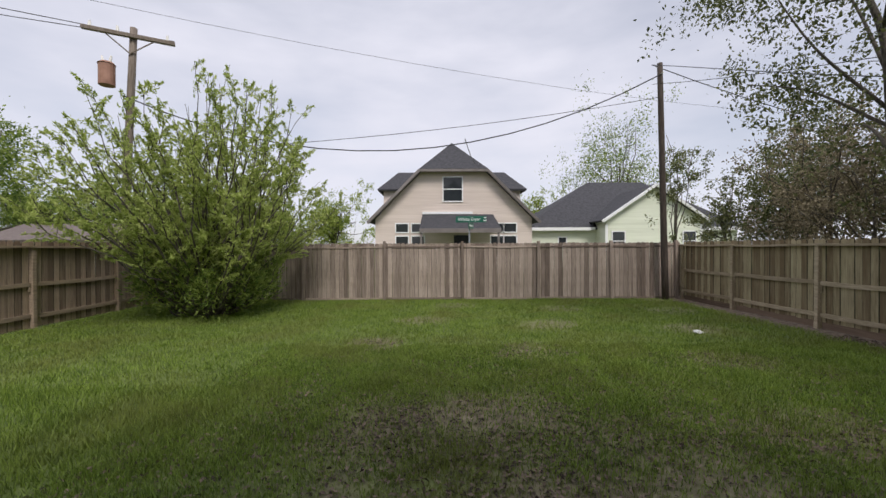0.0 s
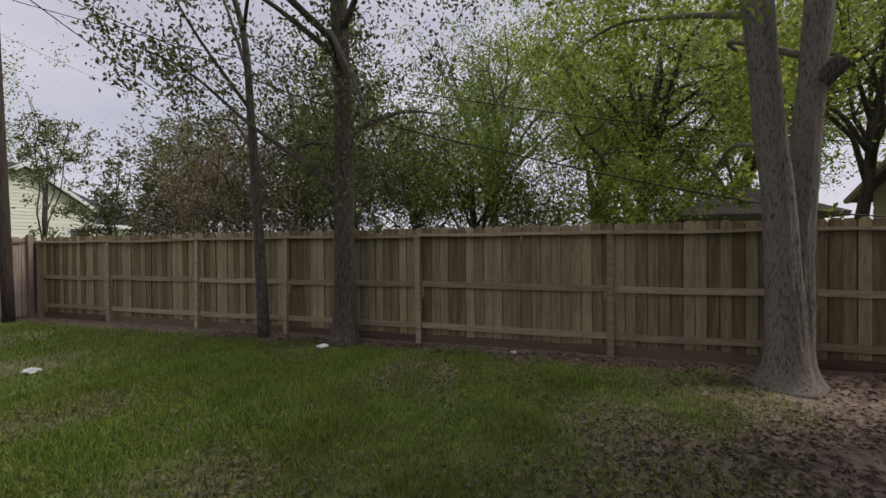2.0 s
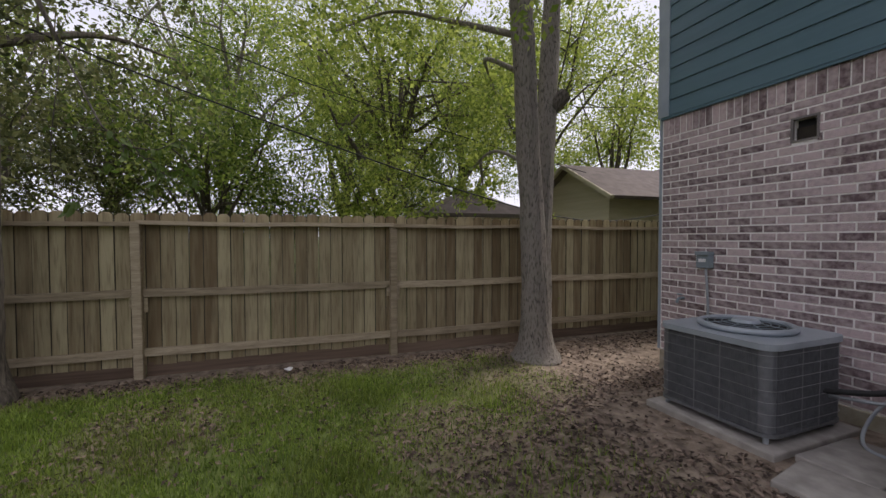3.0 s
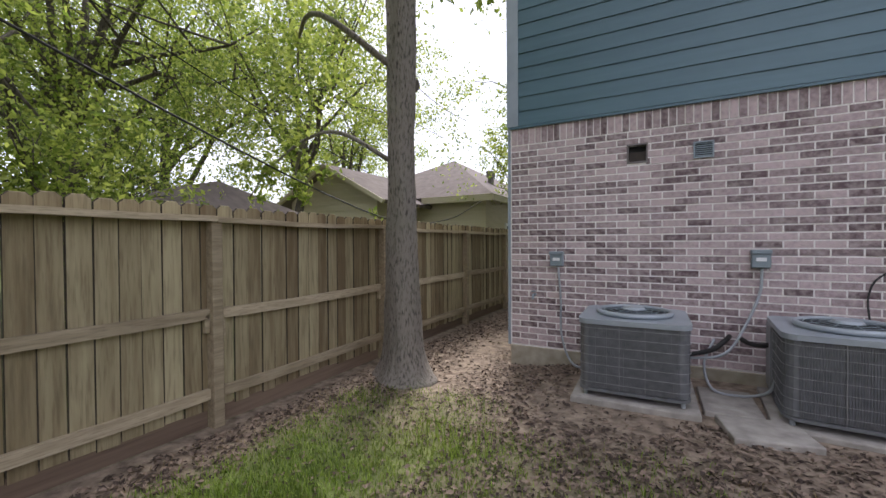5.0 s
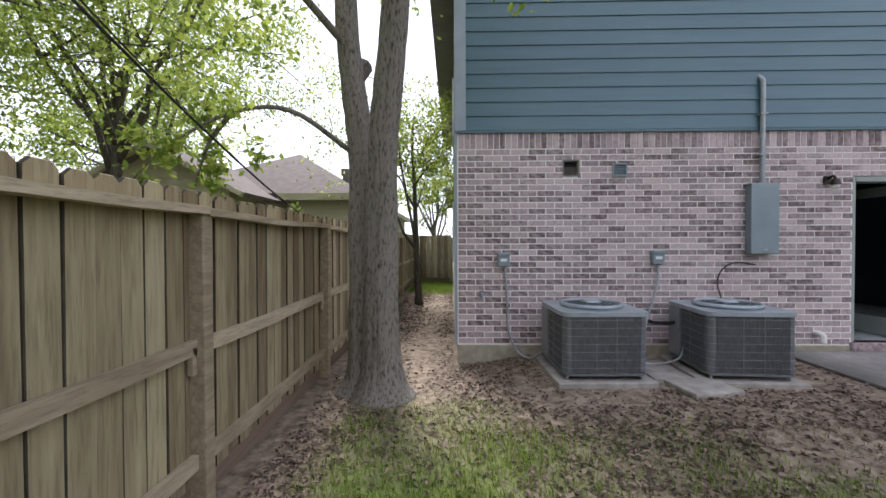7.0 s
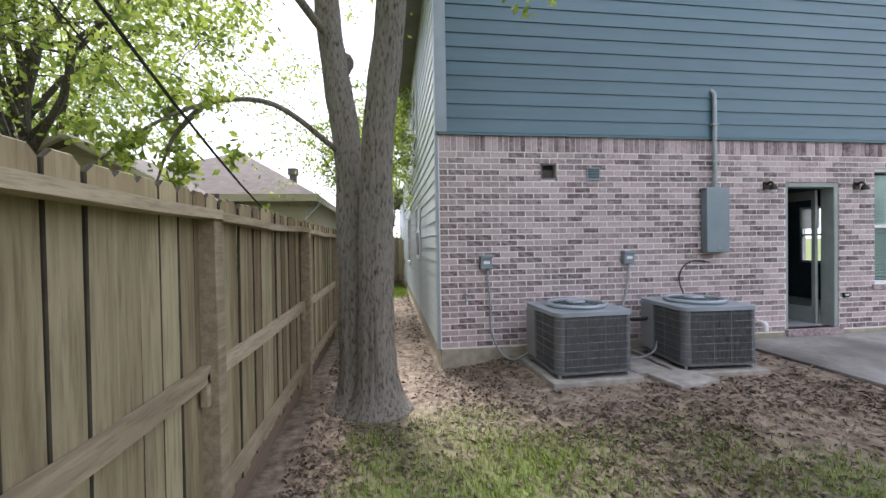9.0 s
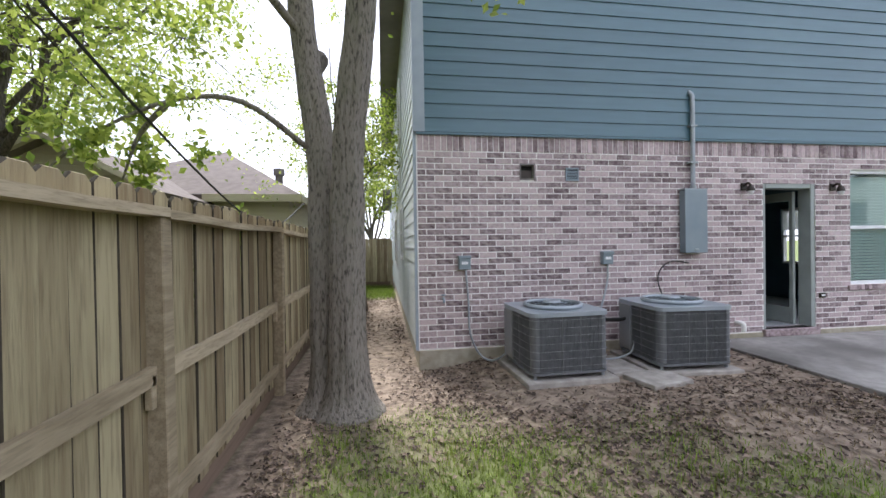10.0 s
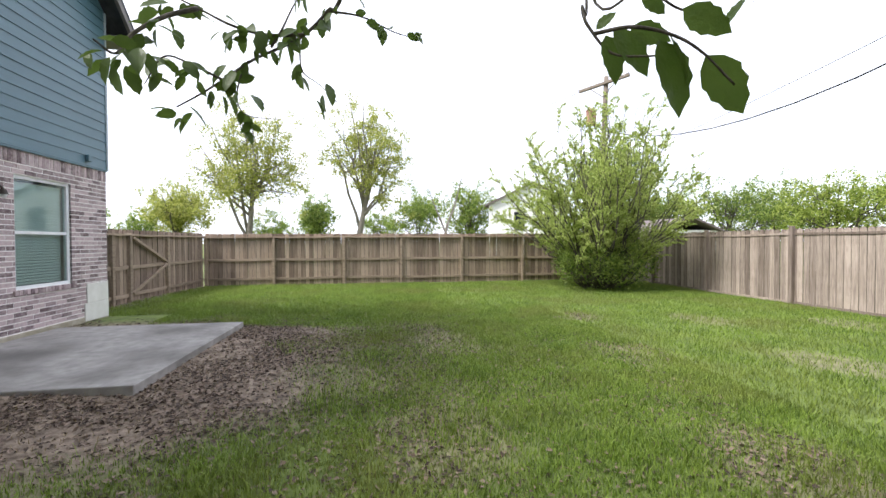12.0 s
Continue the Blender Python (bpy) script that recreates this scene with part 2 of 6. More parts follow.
TILEFLOOR = material("pale_grey_floor", (0.34, 0.36, 0.37), (0.42, 0.44, 0.45), 3, 0.3, bump=0.02)
PAPER = material("crumpled_white_plastic", (0.62, 0.63, 0.62), (0.78, 0.78, 0.77), 9, 0.6, bump=0.2)
GLASS = glass_material("window_glass", (0.74, 0.9, 0.86))
DARKGLASS = material("dark_window_glass", (0.02, 0.024, 0.028), (0.035, 0.04, 0.045), 1, 0.06, bump=0)


# ---- building helpers ----
def thing(name, x, y, z, label, category, group="", rz=0.0, kind=""):
    e = new(name)
    e.empty_display_size = 0.2
    e.matrix_basis = pose(x, y, z, 0, 0, rz)
    return tagged(e, label, category, group, kind)


def to_mesh(name, bm, mat, smooth=False):
    me = bpy.data.meshes.new(name)
    bm.normal_update()
    bm.to_mesh(me)
    bm.free()
    me.materials.append(mat)
    if smooth:
        me.polygons.foreach_set("use_smooth", [True] * len(me.polygons))
    return me


def part(name, bm, mat, parent=None, label="", smooth=False, kind=""):
    ob = new(name, to_mesh(name, bm, mat, smooth))
    ob.parent = parent
    return tagged(ob, label, kind=kind)


def piece(name, mesh, parent, m):
    ob = new(name, mesh)
    ob.parent = parent
    ob.matrix_basis = m
    return ob


def box(bm, x0, y0, z0, x1, y1, z1, bevel=0.0, segments=1):
    made = bmesh.ops.create_cube(bm, size=1.0)["verts"]
    for v in made:
        v.co = Vector(((x0 + x1) / 2 + v.co.x * (x1 - x0), (y0 + y1) / 2 + v.co.y * (y1 - y0), (z0 + z1) / 2 + v.co.z * (z1 - z0)))
    if bevel:
        edges = list({e for v in made for e in v.link_edges})
        bmesh.ops.bevel(bm, geom=edges, offset=bevel, segments=segments, affect="EDGES", profile=0.5)
    return bm


def boxes(*rows, bevel=0.0):
    bm = bmesh.new()
    for r in rows:
        box(bm, *r, bevel=bevel)
    return bm


def prism(bm, outline, axis, a, b):
    """Extrudes a closed outline of 2D points along an axis between a and b."""
    def put(p, s):
        return {"x": (s, p[0], p[1]), "y": (p[0], s, p[1]), "z": (p[0], p[1], s)}[axis]
    first = [bm.verts.new(put(p, a)) for p in outline]
    last = [bm.verts.new(put(p, b)) for p in outline]
    n = len(outline)
    faces = [bm.faces.new(first), bm.faces.new(last[::-1])]
    for i in range(n):
        faces.append(bm.faces.new((first[i], last[i], last[(i + 1) % n], first[(i + 1) % n])))
    bmesh.ops.recalc_face_normals(bm, faces=faces)
    return bm


def tube(bm, points, radii, sides=8, cap=True, wobble=0.0, rng=None):
    pts = [Vector(p) for p in points]
    if not isinstance(radii, (list, tuple)):
        radii = [radii] * len(pts)
    rings = []
    side = None
    for i, p in enumerate(pts):
        d = (pts[min(i + 1, len(pts) - 1)] - pts[max(i - 1, 0)]).normalized()
        if side is None:
            side = d.orthogonal().normalized()
        side = (side - d * side.dot(d)).normalized()
        up = d.cross(side)
        ring = []
        for k in range(sides):
            a = 2 * math.pi * k / sides
            r = radii[i] * (1 + (rng.uniform(-wobble, wobble) if rng else 0))
            ring.append(bm.verts.new(p + (side * math.cos(a) + up * math.sin(a)) * r))
        rings.append(ring)
    for a, b in zip(rings, rings[1:]):
        for k in range(sides):
            bm.faces.new((a[k], a[(k + 1) % sides], b[(k + 1) % sides], b[k]))
    if cap:
        bm.faces.new(rings[0][::-1])
        bm.faces.new(rings[-1])
    return bm


def curve_points(points, steps=6):
    """Catmull-Rom through the points."""
    p = [Vector(q) for q in points]
    p = [p[0] * 2 - p[1]] + p + [p[-1] * 2 - p[-2]]
    out = []
    for i in range(1, len(p) - 2):
        for k in range(steps):
            t = k / steps
            out.append(0.5 * (2 * p[i] + (p[i + 1] - p[i - 1]) * t + (2 * p[i - 1] - 5 * p[i] + 4 * p[i + 1] - p[i + 2]) * t * t + (3 * p[i] - p[i - 1] - 3 * p[i + 1] + p[i + 2]) * t ** 3))
    out.append(p[-2])
    return out


def sagging(a, b, sag, n=14):
    a, b = Vector(a), Vector(b)
    return [a.lerp(b, i / n) - Vector((0, 0, 4 * sag * (i / n) * (1 - i / n))) for i in range(n + 1)]


def polygons_mesh(name, verts, sizes, corner, mat):
    """A mesh from arrays: verts (n, 3), loop corners and the number of corners of each face."""
    me = bpy.data.meshes.new(name)
    me.vertices.add(len(verts))
    me.vertices.foreach_set("co", np.asarray(verts, np.float32).ravel())
    me.loops.add(len(corner))
    me.loops.foreach_set("vertex_index", np.asarray(corner, np.int32))
    me.polygons.add(len(sizes))
    starts = np.concatenate([[0], np.cumsum(sizes)[:-1]])
    me.polygons.foreach_set("loop_start", starts.astype(np.int32))
    me.update(calc_edges=True)
    me.polygons.foreach_set("use_smooth", [False] * len(sizes))
    me.materials.append(mat)
    return me


def leaves_mesh(name, centres, size, mat, rng, droop=0.3, aspect=0.5, axes=None):
    """Folded pointed leaves at the centres, each its own island."""
    n = len(centres)
    d = rng.normal(size=(n, 3))
    d[:, 2] -= droop
    if axes is not None:
        d = d * 0.45 + axes
    d /= np.linalg.norm(d, axis=1)[:, None]
    s = np.cross(d, rng.normal(size=(n, 3)))
    s /= np.linalg.norm(s, axis=1)[:, None] + 1e-9
    up = np.cross(s, d)
    ln = (size * rng.uniform(0.6, 1.3, n))[:, None]
    w = ln * aspect * 0.5
    base = centres - d * ln * 0.5
    mid = centres + up * ln * 0.06
    tip = centres + d * ln * 0.5
    v = np.stack([base, mid - s * w, tip, mid + s * w], 1).reshape(-1, 3)
    return polygons_mesh(name, v, np.full(n, 4), np.arange(4 * n), mat)


def stuff(name, mesh, label, category, parent=None):
    ob = new(name, mesh)
    ob.parent = parent
    return tagged(ob, label, category, kind="stuff")


# ---- ground ----
def smooth(a, b, v):
    t = np.clip((v - a) / (b - a), 0, 1)
    return t * t * (3 - 2 * t)


def ground_z(x, y):
    x, y = np.asarray(x, float), np.asarray(y, float)
    rise = 0.075 * smooth(-0.4, -1.0, x) * smooth(3.4, 1.6, y) * smooth(-16, -11, x) + 0.03 * smooth(-3.2, -4.0, x) * smooth(4.2, 2.9, y) * smooth(-9.5, -8.0, x)
    rise = rise - 0.05 * smooth(-0.6, -0.1, x) * smooth(1.4, 0.6, x) * smooth(2.0, 0.4, y)
    return rise + 0.012 * np.sin(1.7 * x + 0.6 * y) * np.sin(1.1 * y - 0.4 * x) * smooth(-1, 2, y)


def turf(x, y):
    """How thickly grass covers the ground, 0 to 1."""
    x, y = np.asarray(x, float), np.asarray(y, float)
    wave = 0.35 * np.sin(1.9 * x + 0.7) + 0.25 * np.sin(3.7 * x + 1.3 * y) + 0.2 * np.sin(5.1 * y - 2.2 * x)
    edge = 1.9 + 2.5 * smooth(-0.9, -3.9, x) - 5.0 * smooth(-6.9, -8.0, x)
    cover = smooth(edge - 0.7, edge + 1.5, y + 0.8 * wave)
    strip = smooth(1.2, 0.75, x + 0.2 * wave)
    bare = 1 - (0.62 + 0.3 * wave) * np.exp(-((x + 6.0) / 2.4) ** 2 - ((y - 5.8 - 0.3 * wave) / 0.75) ** 2)
    thin = 1 - 0.5 * smooth(0.35, 0.75, np.sin(1.3 * x + 0.9 * y) * np.sin(0.8 * x - 1.7 * y + 1.0))
    far = smooth(-7.2, -8.0, x) * smooth(-1.3, 0.3, y)
    side = 0.8 * smooth(-6.5, -8.0, y) * smooth(-0.2, 0.3, x)
    return np.clip(np.maximum(np.maximum(cover * strip * bare * thin, far), side), 0, 1)


def ground_sheet():
    xs = np.concatenate([[-900, -300, -120, -60, -35, -22], np.arange(-17, 3.01, 0.25), [6, 12, 25, 50, 120, 300, 900]])
    ys = np.concatenate([[-900, -300, -120, -60, -30, -18], np.arange(-12, 16.01, 0.25), [19, 24, 32, 45, 70, 150, 400, 900]])
    gx, gy = np.meshgrid(xs, ys)
    v = np.stack([gx.ravel(), gy.ravel(), ground_z(gx, gy).ravel()], 1)
    w, h = len(xs), len(ys)
    i = (np.arange(h - 1)[:, None] * w + np.arange(w - 1)[None]).ravel()
    corner = np.stack([i, i + 1, i + 1 + w, i + w], 1).ravel()
    m = bpy.data.materials.new("soil_and_turf")
    m.use_nodes = True
    n, l = m.node_tree.nodes, m.node_tree.links
    b = n["Principled BSDF"]
    b.inputs["Roughness"].default_value = 0.95
    coord = n.new("ShaderNodeTexCoord")
    def noise_node(scale):
        t = n.new("ShaderNodeTexNoise")
        t.inputs["Scale"].default_value, t.inputs["Detail"].default_value = scale, 8
        l.new(coord.outputs["Object"], t.inputs["Vector"])
        return t
    def ramp_node(source, c0, c1):
        r = n.new("ShaderNodeValToRGB")
        r.color_ramp.elements[0].position, r.color_ramp.elements[0].color = 0.32, (*c0, 1)
        r.color_ramp.elements[1].position, r.color_ramp.elements[1].color = 0.68, (*c1, 1)
        l.new(source, r.inputs["Fac"])
        return r
    soil = ramp_node(noise_node(9).outputs["Fac"], (0.11, 0.08, 0.058), (0.33, 0.26, 0.195))
    green = ramp_node(noise_node(5).outputs["Fac"], (0.07, 0.10, 0.02), (0.15, 0.20, 0.045))
    mask = n.new("ShaderNodeAttribute")
    mask.attribute_name = "turf"
    mix = n.new("ShaderNodeMix")
    mix.data_type = "RGBA"
    l.new(mask.outputs["Fac"], mix.inputs[0])
    l.new(soil.outputs["Color"], mix.inputs[6])
    l.new(green.outputs["Color"], mix.inputs[7])
    l.new(mix.outputs[2], b.inputs["Base Color"])
    relief = n.new("ShaderNodeBump")
    relief.inputs["Strength"].default_value, relief.inputs["Distance"].default_value = 0.6, 0.03
    l.new(noise_node(25).outputs["Fac"], relief.inputs["Height"])
    l.new(relief.outputs["Normal"], b.inputs["Normal"])
    me = polygons_mesh("ground", v, np.full(len(i), 4), corner, m)
    a = me.attributes.new("turf", "FLOAT", "POINT")
    cover = turf(v[:, 0], v[:, 1])
    outside = (v[:, 0] > 1.7) | (v[:, 0] < -15.0) | (v[:, 1] > 15.2) | ((v[:, 1] < -1.5) & (v[:, 0] < -8))
    a.data.foreach_set("value", np.where(outside, 0.9, cover).astype(np.float32))
    me.polygons.foreach_set("use_smooth", [True] * len(me.polygons))
    return tagged(new("ground", me), "lawn soil with grass, bare earth and leaf litter", "ground", kind="structure")


ground_sheet()


# ---- fences ----
def picket_mesh(name, height, width, mat, thick=0.016):
    bm = bmesh.new()
    w, c = width / 2, 0.03
    rings = []
    for y, i in ((-thick / 2, 0.0), (thick / 2 - 0.005, 0.0), (thick / 2, 0.004)):
        rings.append([bm.verts.new((px, y, pz)) for px, pz in ((-w + i, 0), (w - i, 0), (w - i, height - c), (w - c - i, height - i), (-w + c + i, height - i), (-w + i, height - c))])
    for a, b in zip(rings, rings[1:]):
        for k in range(6):
            bm.faces.new((a[k], b[k], b[(k + 1) % 6], a[(k + 1) % 6]))
    bm.faces.new(rings[0])
    bm.faces.new(rings[-1][::-1])
    bmesh.ops.recalc_face_normals(bm, faces=bm.faces[:])
    # Side faces take EDGE, which paints the gap's shade onto each picket.
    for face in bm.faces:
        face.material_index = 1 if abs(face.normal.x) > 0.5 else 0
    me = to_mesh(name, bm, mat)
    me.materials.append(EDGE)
    return me


def fence(x, y, rz, length, posts, height, label, wood, rail_wood, pickets_inside=False, base=0.0, board=True, gate=None):
    """A board fence along local x; the yard is on its +y side."""
    rng = random.Random(int(abs(x * 10) + abs(y * 7)))
    f = thing("wood_fence", x, y, base, label, "fence", "yard fences", rz)
    if board:
        mesh0 = to_mesh("kickboard", boxes((0, -0.02, -0.06, 1, 0.02, 0.15)), KICK)
    if pickets_inside:
        post_mesh = to_mesh("post", boxes((-0.045, 0.010, -0.1, 0.045, 0.10, height + 0.07), bevel=0.006), wood)
        spots = ((height - 0.13, 0.05), (0.02, 0.06))
        rail_y = (0.012, 0.03)
    else:
        post_mesh = to_mesh("post", boxes((-0.045, -0.05, -0.1, 0.045, 0.045, height - 0.1), bevel=0.006), rail_wood)
        spots = ((height - 0.13, 0.045), (0.5 * height - 0.02, 0.085), (0.235, 0.085))
        rail_y = (-0.04, 0.0)
    cleat = to_mesh("cleat", boxes((-0.02, 0.0, -0.16, 0.02, 0.035, 0.0), bevel=0.004), rail_wood)
    for p in posts:
        piece("post", post_mesh, f, pose(p, 0, rng.uniform(-0.01, 0.01), rng.uniform(-0.5, 0.5), rng.uniform(-0.5, 0.5), 0))
    ends = sorted({0.0, length, *posts})
    for a, b in zip(ends, ends[1:]):
        inside_gate = gate and a >= gate[0] - 0.01 and b <= gate[1] + 0.01
        for k, (z, h) in enumerate(spots):
            za, zb = z + rng.uniform(-0.012, 0.012), z + rng.uniform(-0.012, 0.012)
            n = 5
            bm = bmesh.new()
            deep = rail_y[1] + (0.055 if k == 0 and not pickets_inside else 0)
            rows = []
            for i in range(n + 1):
                t = i / n
                zz = za + (zb - za) * t - 0.02 * math.sin(math.pi * t) * rng.uniform(0.2, 1.0)
                xx = a + (b - a) * t
                rows.append([bm.verts.new(c) for c in ((xx, rail_y[0], zz), (xx, deep, zz), (xx, deep, zz + h), (xx, rail_y[0], zz + h))])
            for r, s in zip(rows, rows[1:]):
                for q in range(4):
                    bm.faces.new((r[q], s[q], s[(q + 1) % 4], r[(q + 1) % 4]))
            bm.faces.new(rows[0])
            bm.faces.new(rows[-1][::-1])
            bmesh.ops.recalc_face_normals(bm, faces=bm.faces[:])
            part("rail", bm, rail_wood, f)
        if not pickets_inside and a > 0:
            piece("cleat", cleat, f, pose(a + 0.066, -0.035, 0.5 * height + 0.03))
            piece("cleat", cleat, f, pose(a - 0.066, -0.035, 0.5 * height - 0.02))
        if board:
            m = pose(a + 0.045, -0.062, rng.uniform(-0.02, 0.01)) @ Matrix.Diagonal((b - a - 0.09, 0.6, 1, 1))
            piece("kickboard", mesh0, f, m)
    step = 0.1395
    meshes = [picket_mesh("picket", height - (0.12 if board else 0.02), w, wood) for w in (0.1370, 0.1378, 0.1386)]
    y = 0.0 if pickets_inside else -0.052
    for i in range(int(length / step)):
        px = (i + 0.5) * step
        m = pose(px + rng.uniform(-0.002, 0.002), y + rng.uniform(-0.006, 0.006), (0.13 if board else 0.03) + rng.uniform(-0.012, 0.008), rng.uniform(-0.3, 0.3), rng.uniform(-0.12, 0.12), rng.uniform(-0.7, 0.7))
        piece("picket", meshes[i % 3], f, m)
    return f


FENCES = []
Y0 = -10.8
FENCES.append(fence(1.50, Y0, 90, 15.0 - Y0, [v - Y0 for v in (-8.7, -6.25, -3.86, -1.78, 0.68, 2.92, 5.72, 8.23, 10.27, 12.67, 14.9)], 1.80, "weathered olive-brown board fence with exposed posts and rails", WOOD_R, RAIL_R))
FENCES.append(fence(1.50, 15.0, 180, 16.3, [1.50 - v for v in (1.36, -0.72, -3.06, -5.47, -7.95, -10.5, -12.9)], 1.79, "weathered grey-brown board fence with boards facing the lawn", WOOD_B, WOOD_B, True, 0.0, False))
FENCES.append(fence(-14.8, 15.0, -90, 15.8, [15.0 - v for v in (13.0, 10.73, 8.31, 6.01, 3.94, 1.5, -0.72)], 1.86, "sun-bleached tan board fence with exposed posts and rails", WOOD_L, RAIL_L, base=-0.02, board=False))
FENCES.append(fence(-14.9, -0.8, 0, 6.4, (2.5, 4.3, 4.95, 6.3), 1.86, "tan board fence with a braced gate beside the house", WOOD_L, RAIL_L, base=-0.01, board=False))
for z0, z1 in ((1.68, 1.02), (0.30, 0.95)):
    brace = bmesh.new()
    tube(brace, [(4.22, 0.03, z0), (2.62, 0.03, z1)], 0.045, 4)
    part("gate_brace", brace, RAIL_L, FENCES[3])
FENCES.append(fence(1.50, Y0, 180, 1.5, (0.05, 1.4), 1.8, "dark board fence closing the side yard", WOOD_R, RAIL_R))

# ---- the house ----
HX, EAVE, SLOPE, RIDGE_X, HY = -8.44, 5.95, 1.0, -4.22, -11.0
BRICK_Z, LEDGE = 0.22, 2.904
RIDGE = EAVE + SLOPE * -RIDGE_X
DOOR = (-5.83, -4.95, 0.24, 2.33)
WINDOW = (-7.53, -6.43, 0.84, 2.54)
VENT = (-1.535, -1.355, 2.363, 2.543)
house = thing("brick_house", 0, 0, 0, "two-storey house of mottled brick below teal lap siding", "house")


def wall_with_openings(bm, x0, x1, z0, z1, y0, y1, holes, axis="y"):
    xs = sorted({x0, x1, *[v for h in holes for v in h[:2]]})
    zs = sorted({z0, z1, *[v for h in holes for v in h[2:]]})
    for a, b in zip(xs, xs[1:]):
        for c, d in zip(zs, zs[1:]):
            mx, mz = (a + b) / 2, (c + d) / 2
            if any(h[0] < mx < h[1] and h[2] < mz < h[3] for h in holes):
                continue
            if axis == "y":
                box(bm, a, y0, c, b, y1, d)
            else:
                box(bm, y0, a, c, y1, b, d)
    bmesh.ops.remove_doubles(bm, verts=bm.verts, dist=0.0005)
    return bm


brick_wall = part("brick_wall", wall_with_openings(bmesh.new(), HX, 0.0, BRICK_Z - 0.02, LEDGE, -0.11, -0.004, (DOOR, WINDOW, VENT)), MORTAR, house, "mortar bed of the brick veneer")
part("inner_wall", wall_with_openings(bmesh.new(), HX + 0.1, -0.12, 0.24, LEDGE, -0.22, -0.112, (DOOR, WINDOW)), WALLPAINT, house)
part("foundation", boxes((HX, HY, -0.15, 0.0, 0.012, BRICK_Z - 0.02), bevel=0.008), SLAB, house, "stained concrete slab edge")


def bricks():
    rng = random.Random(4)
    course, length, joint = 0.0753, 0.224, 0.0145
    full = to_mesh("brick", boxes((0, -0.03, 0, length - joint, 0, course - joint), bevel=0.0025), BRICK)
    verts, corner = [], []

    def joined(x0, x1, z0, z1, out):
        i = len(verts)
        for p in ((x0, -0.03, z0), (x1, -0.03, z0), (x1, out, z0), (x0, out, z0), (x0, -0.03, z1), (x1, -0.03, z1), (x1, out, z1), (x0, out, z1)):
            verts.append(p)
        for q in ((3, 2, 6, 7), (0, 3, 7, 4), (2, 1, 5, 6), (7, 6, 5, 4), (0, 1, 2, 3)):
            corner.extend(i + k for k in q)

    count = 0
    for row in range(33):
        z = BRICK_Z + row * course
        edges = [0.0]
        if row % 2:
            edges.append(-length / 2)
        while edges[-1] > HX + 0.02:
            edges.append(max(edges[-1] - length, HX))
        for b, a in zip(edges, edges[1:]):
            spans = [(a, b - joint)]
            for h in (DOOR, WINDOW, VENT):
                if z + course > h[2] + 0.01 and z < h[3] - 0.01:
                    cut = []
                    for s, e in spans:
                        if e <= h[0] or s >= h[1]:
                            cut.append((s, e))
                        else:
                            if s < h[0]:
                                cut.append((s, h[0]))
                            if e > h[1]:
                                cut.append((h[1], e))
                    spans = cut
            for s, e in spans:
                if e - s < 0.025:
                    continue
                out = rng.uniform(-0.0015, 0.002)
                if a > -1.75 and count < 300:
                    count += 1
                    piece("brick", full, brick_wall, pose(s, out, z, 0, 0, rng.uniform(-0.2, 0.2)) @ Matrix.Diagonal(((e - s) / (length - joint), 1, 1, 1)))
                else:
                    joined(s, e, z, z + course - joint, out)
    x = HX
    while x < -0.02:
        joined(x, min(x + 0.063, 0), LEDGE - 0.197, LEDGE - 0.005, rng.uniform(-0.001, 0.006))
        x += 0.0753
    x = WINDOW[0] - 0.05
    while x < WINDOW[1] + 0.03:
        joined(x, x + 0.057, WINDOW[2] - 0.075, WINDOW[2] - 0.004, 0.03)
        x += 0.0669
    me = polygons_mesh("bricks", verts, np.full(len(corner) // 4, 4), corner, BRICK_FAR)
    tagged(new("bricks", me), kind="stuff").parent = brick_wall


sheathing = bmesh.new()
prism(sheathing, [(HX, LEDGE), (0.0, LEDGE), (0.0, EAVE), (RIDGE_X, RIDGE), (HX, EAVE)], "y", -0.15, 0.004)
gable = part("gable_wall", sheathing, TEAL, house, "teal painted lap siding")
# The side wall has a paler blue-grey than the teal gable.
side_wall = part("side_wall", boxes((-0.15, HY, BRICK_Z - 0.02, 0.002, -0.152, EAVE)), PALESIDE, house, "pale blue-grey lap siding")
part("west_wall", wall_with_openings(bmesh.new(), HY, -0.16, BRICK_Z - 0.02, EAVE, HX, HX + 0.12, ((-2.75, -2.25, 1.0, 2.2),), "x"), TEAL, house)
part("front_wall", boxes((HX + 0.13, HY, BRICK_Z - 0.02, -0.16, HY + 0.12, EAVE)), TEAL, house)
part("ledge_trim", boxes((HX, 0.004, LEDGE - 0.003, 0.0, 0.03, LEDGE + 0.025)), TEAL, house)


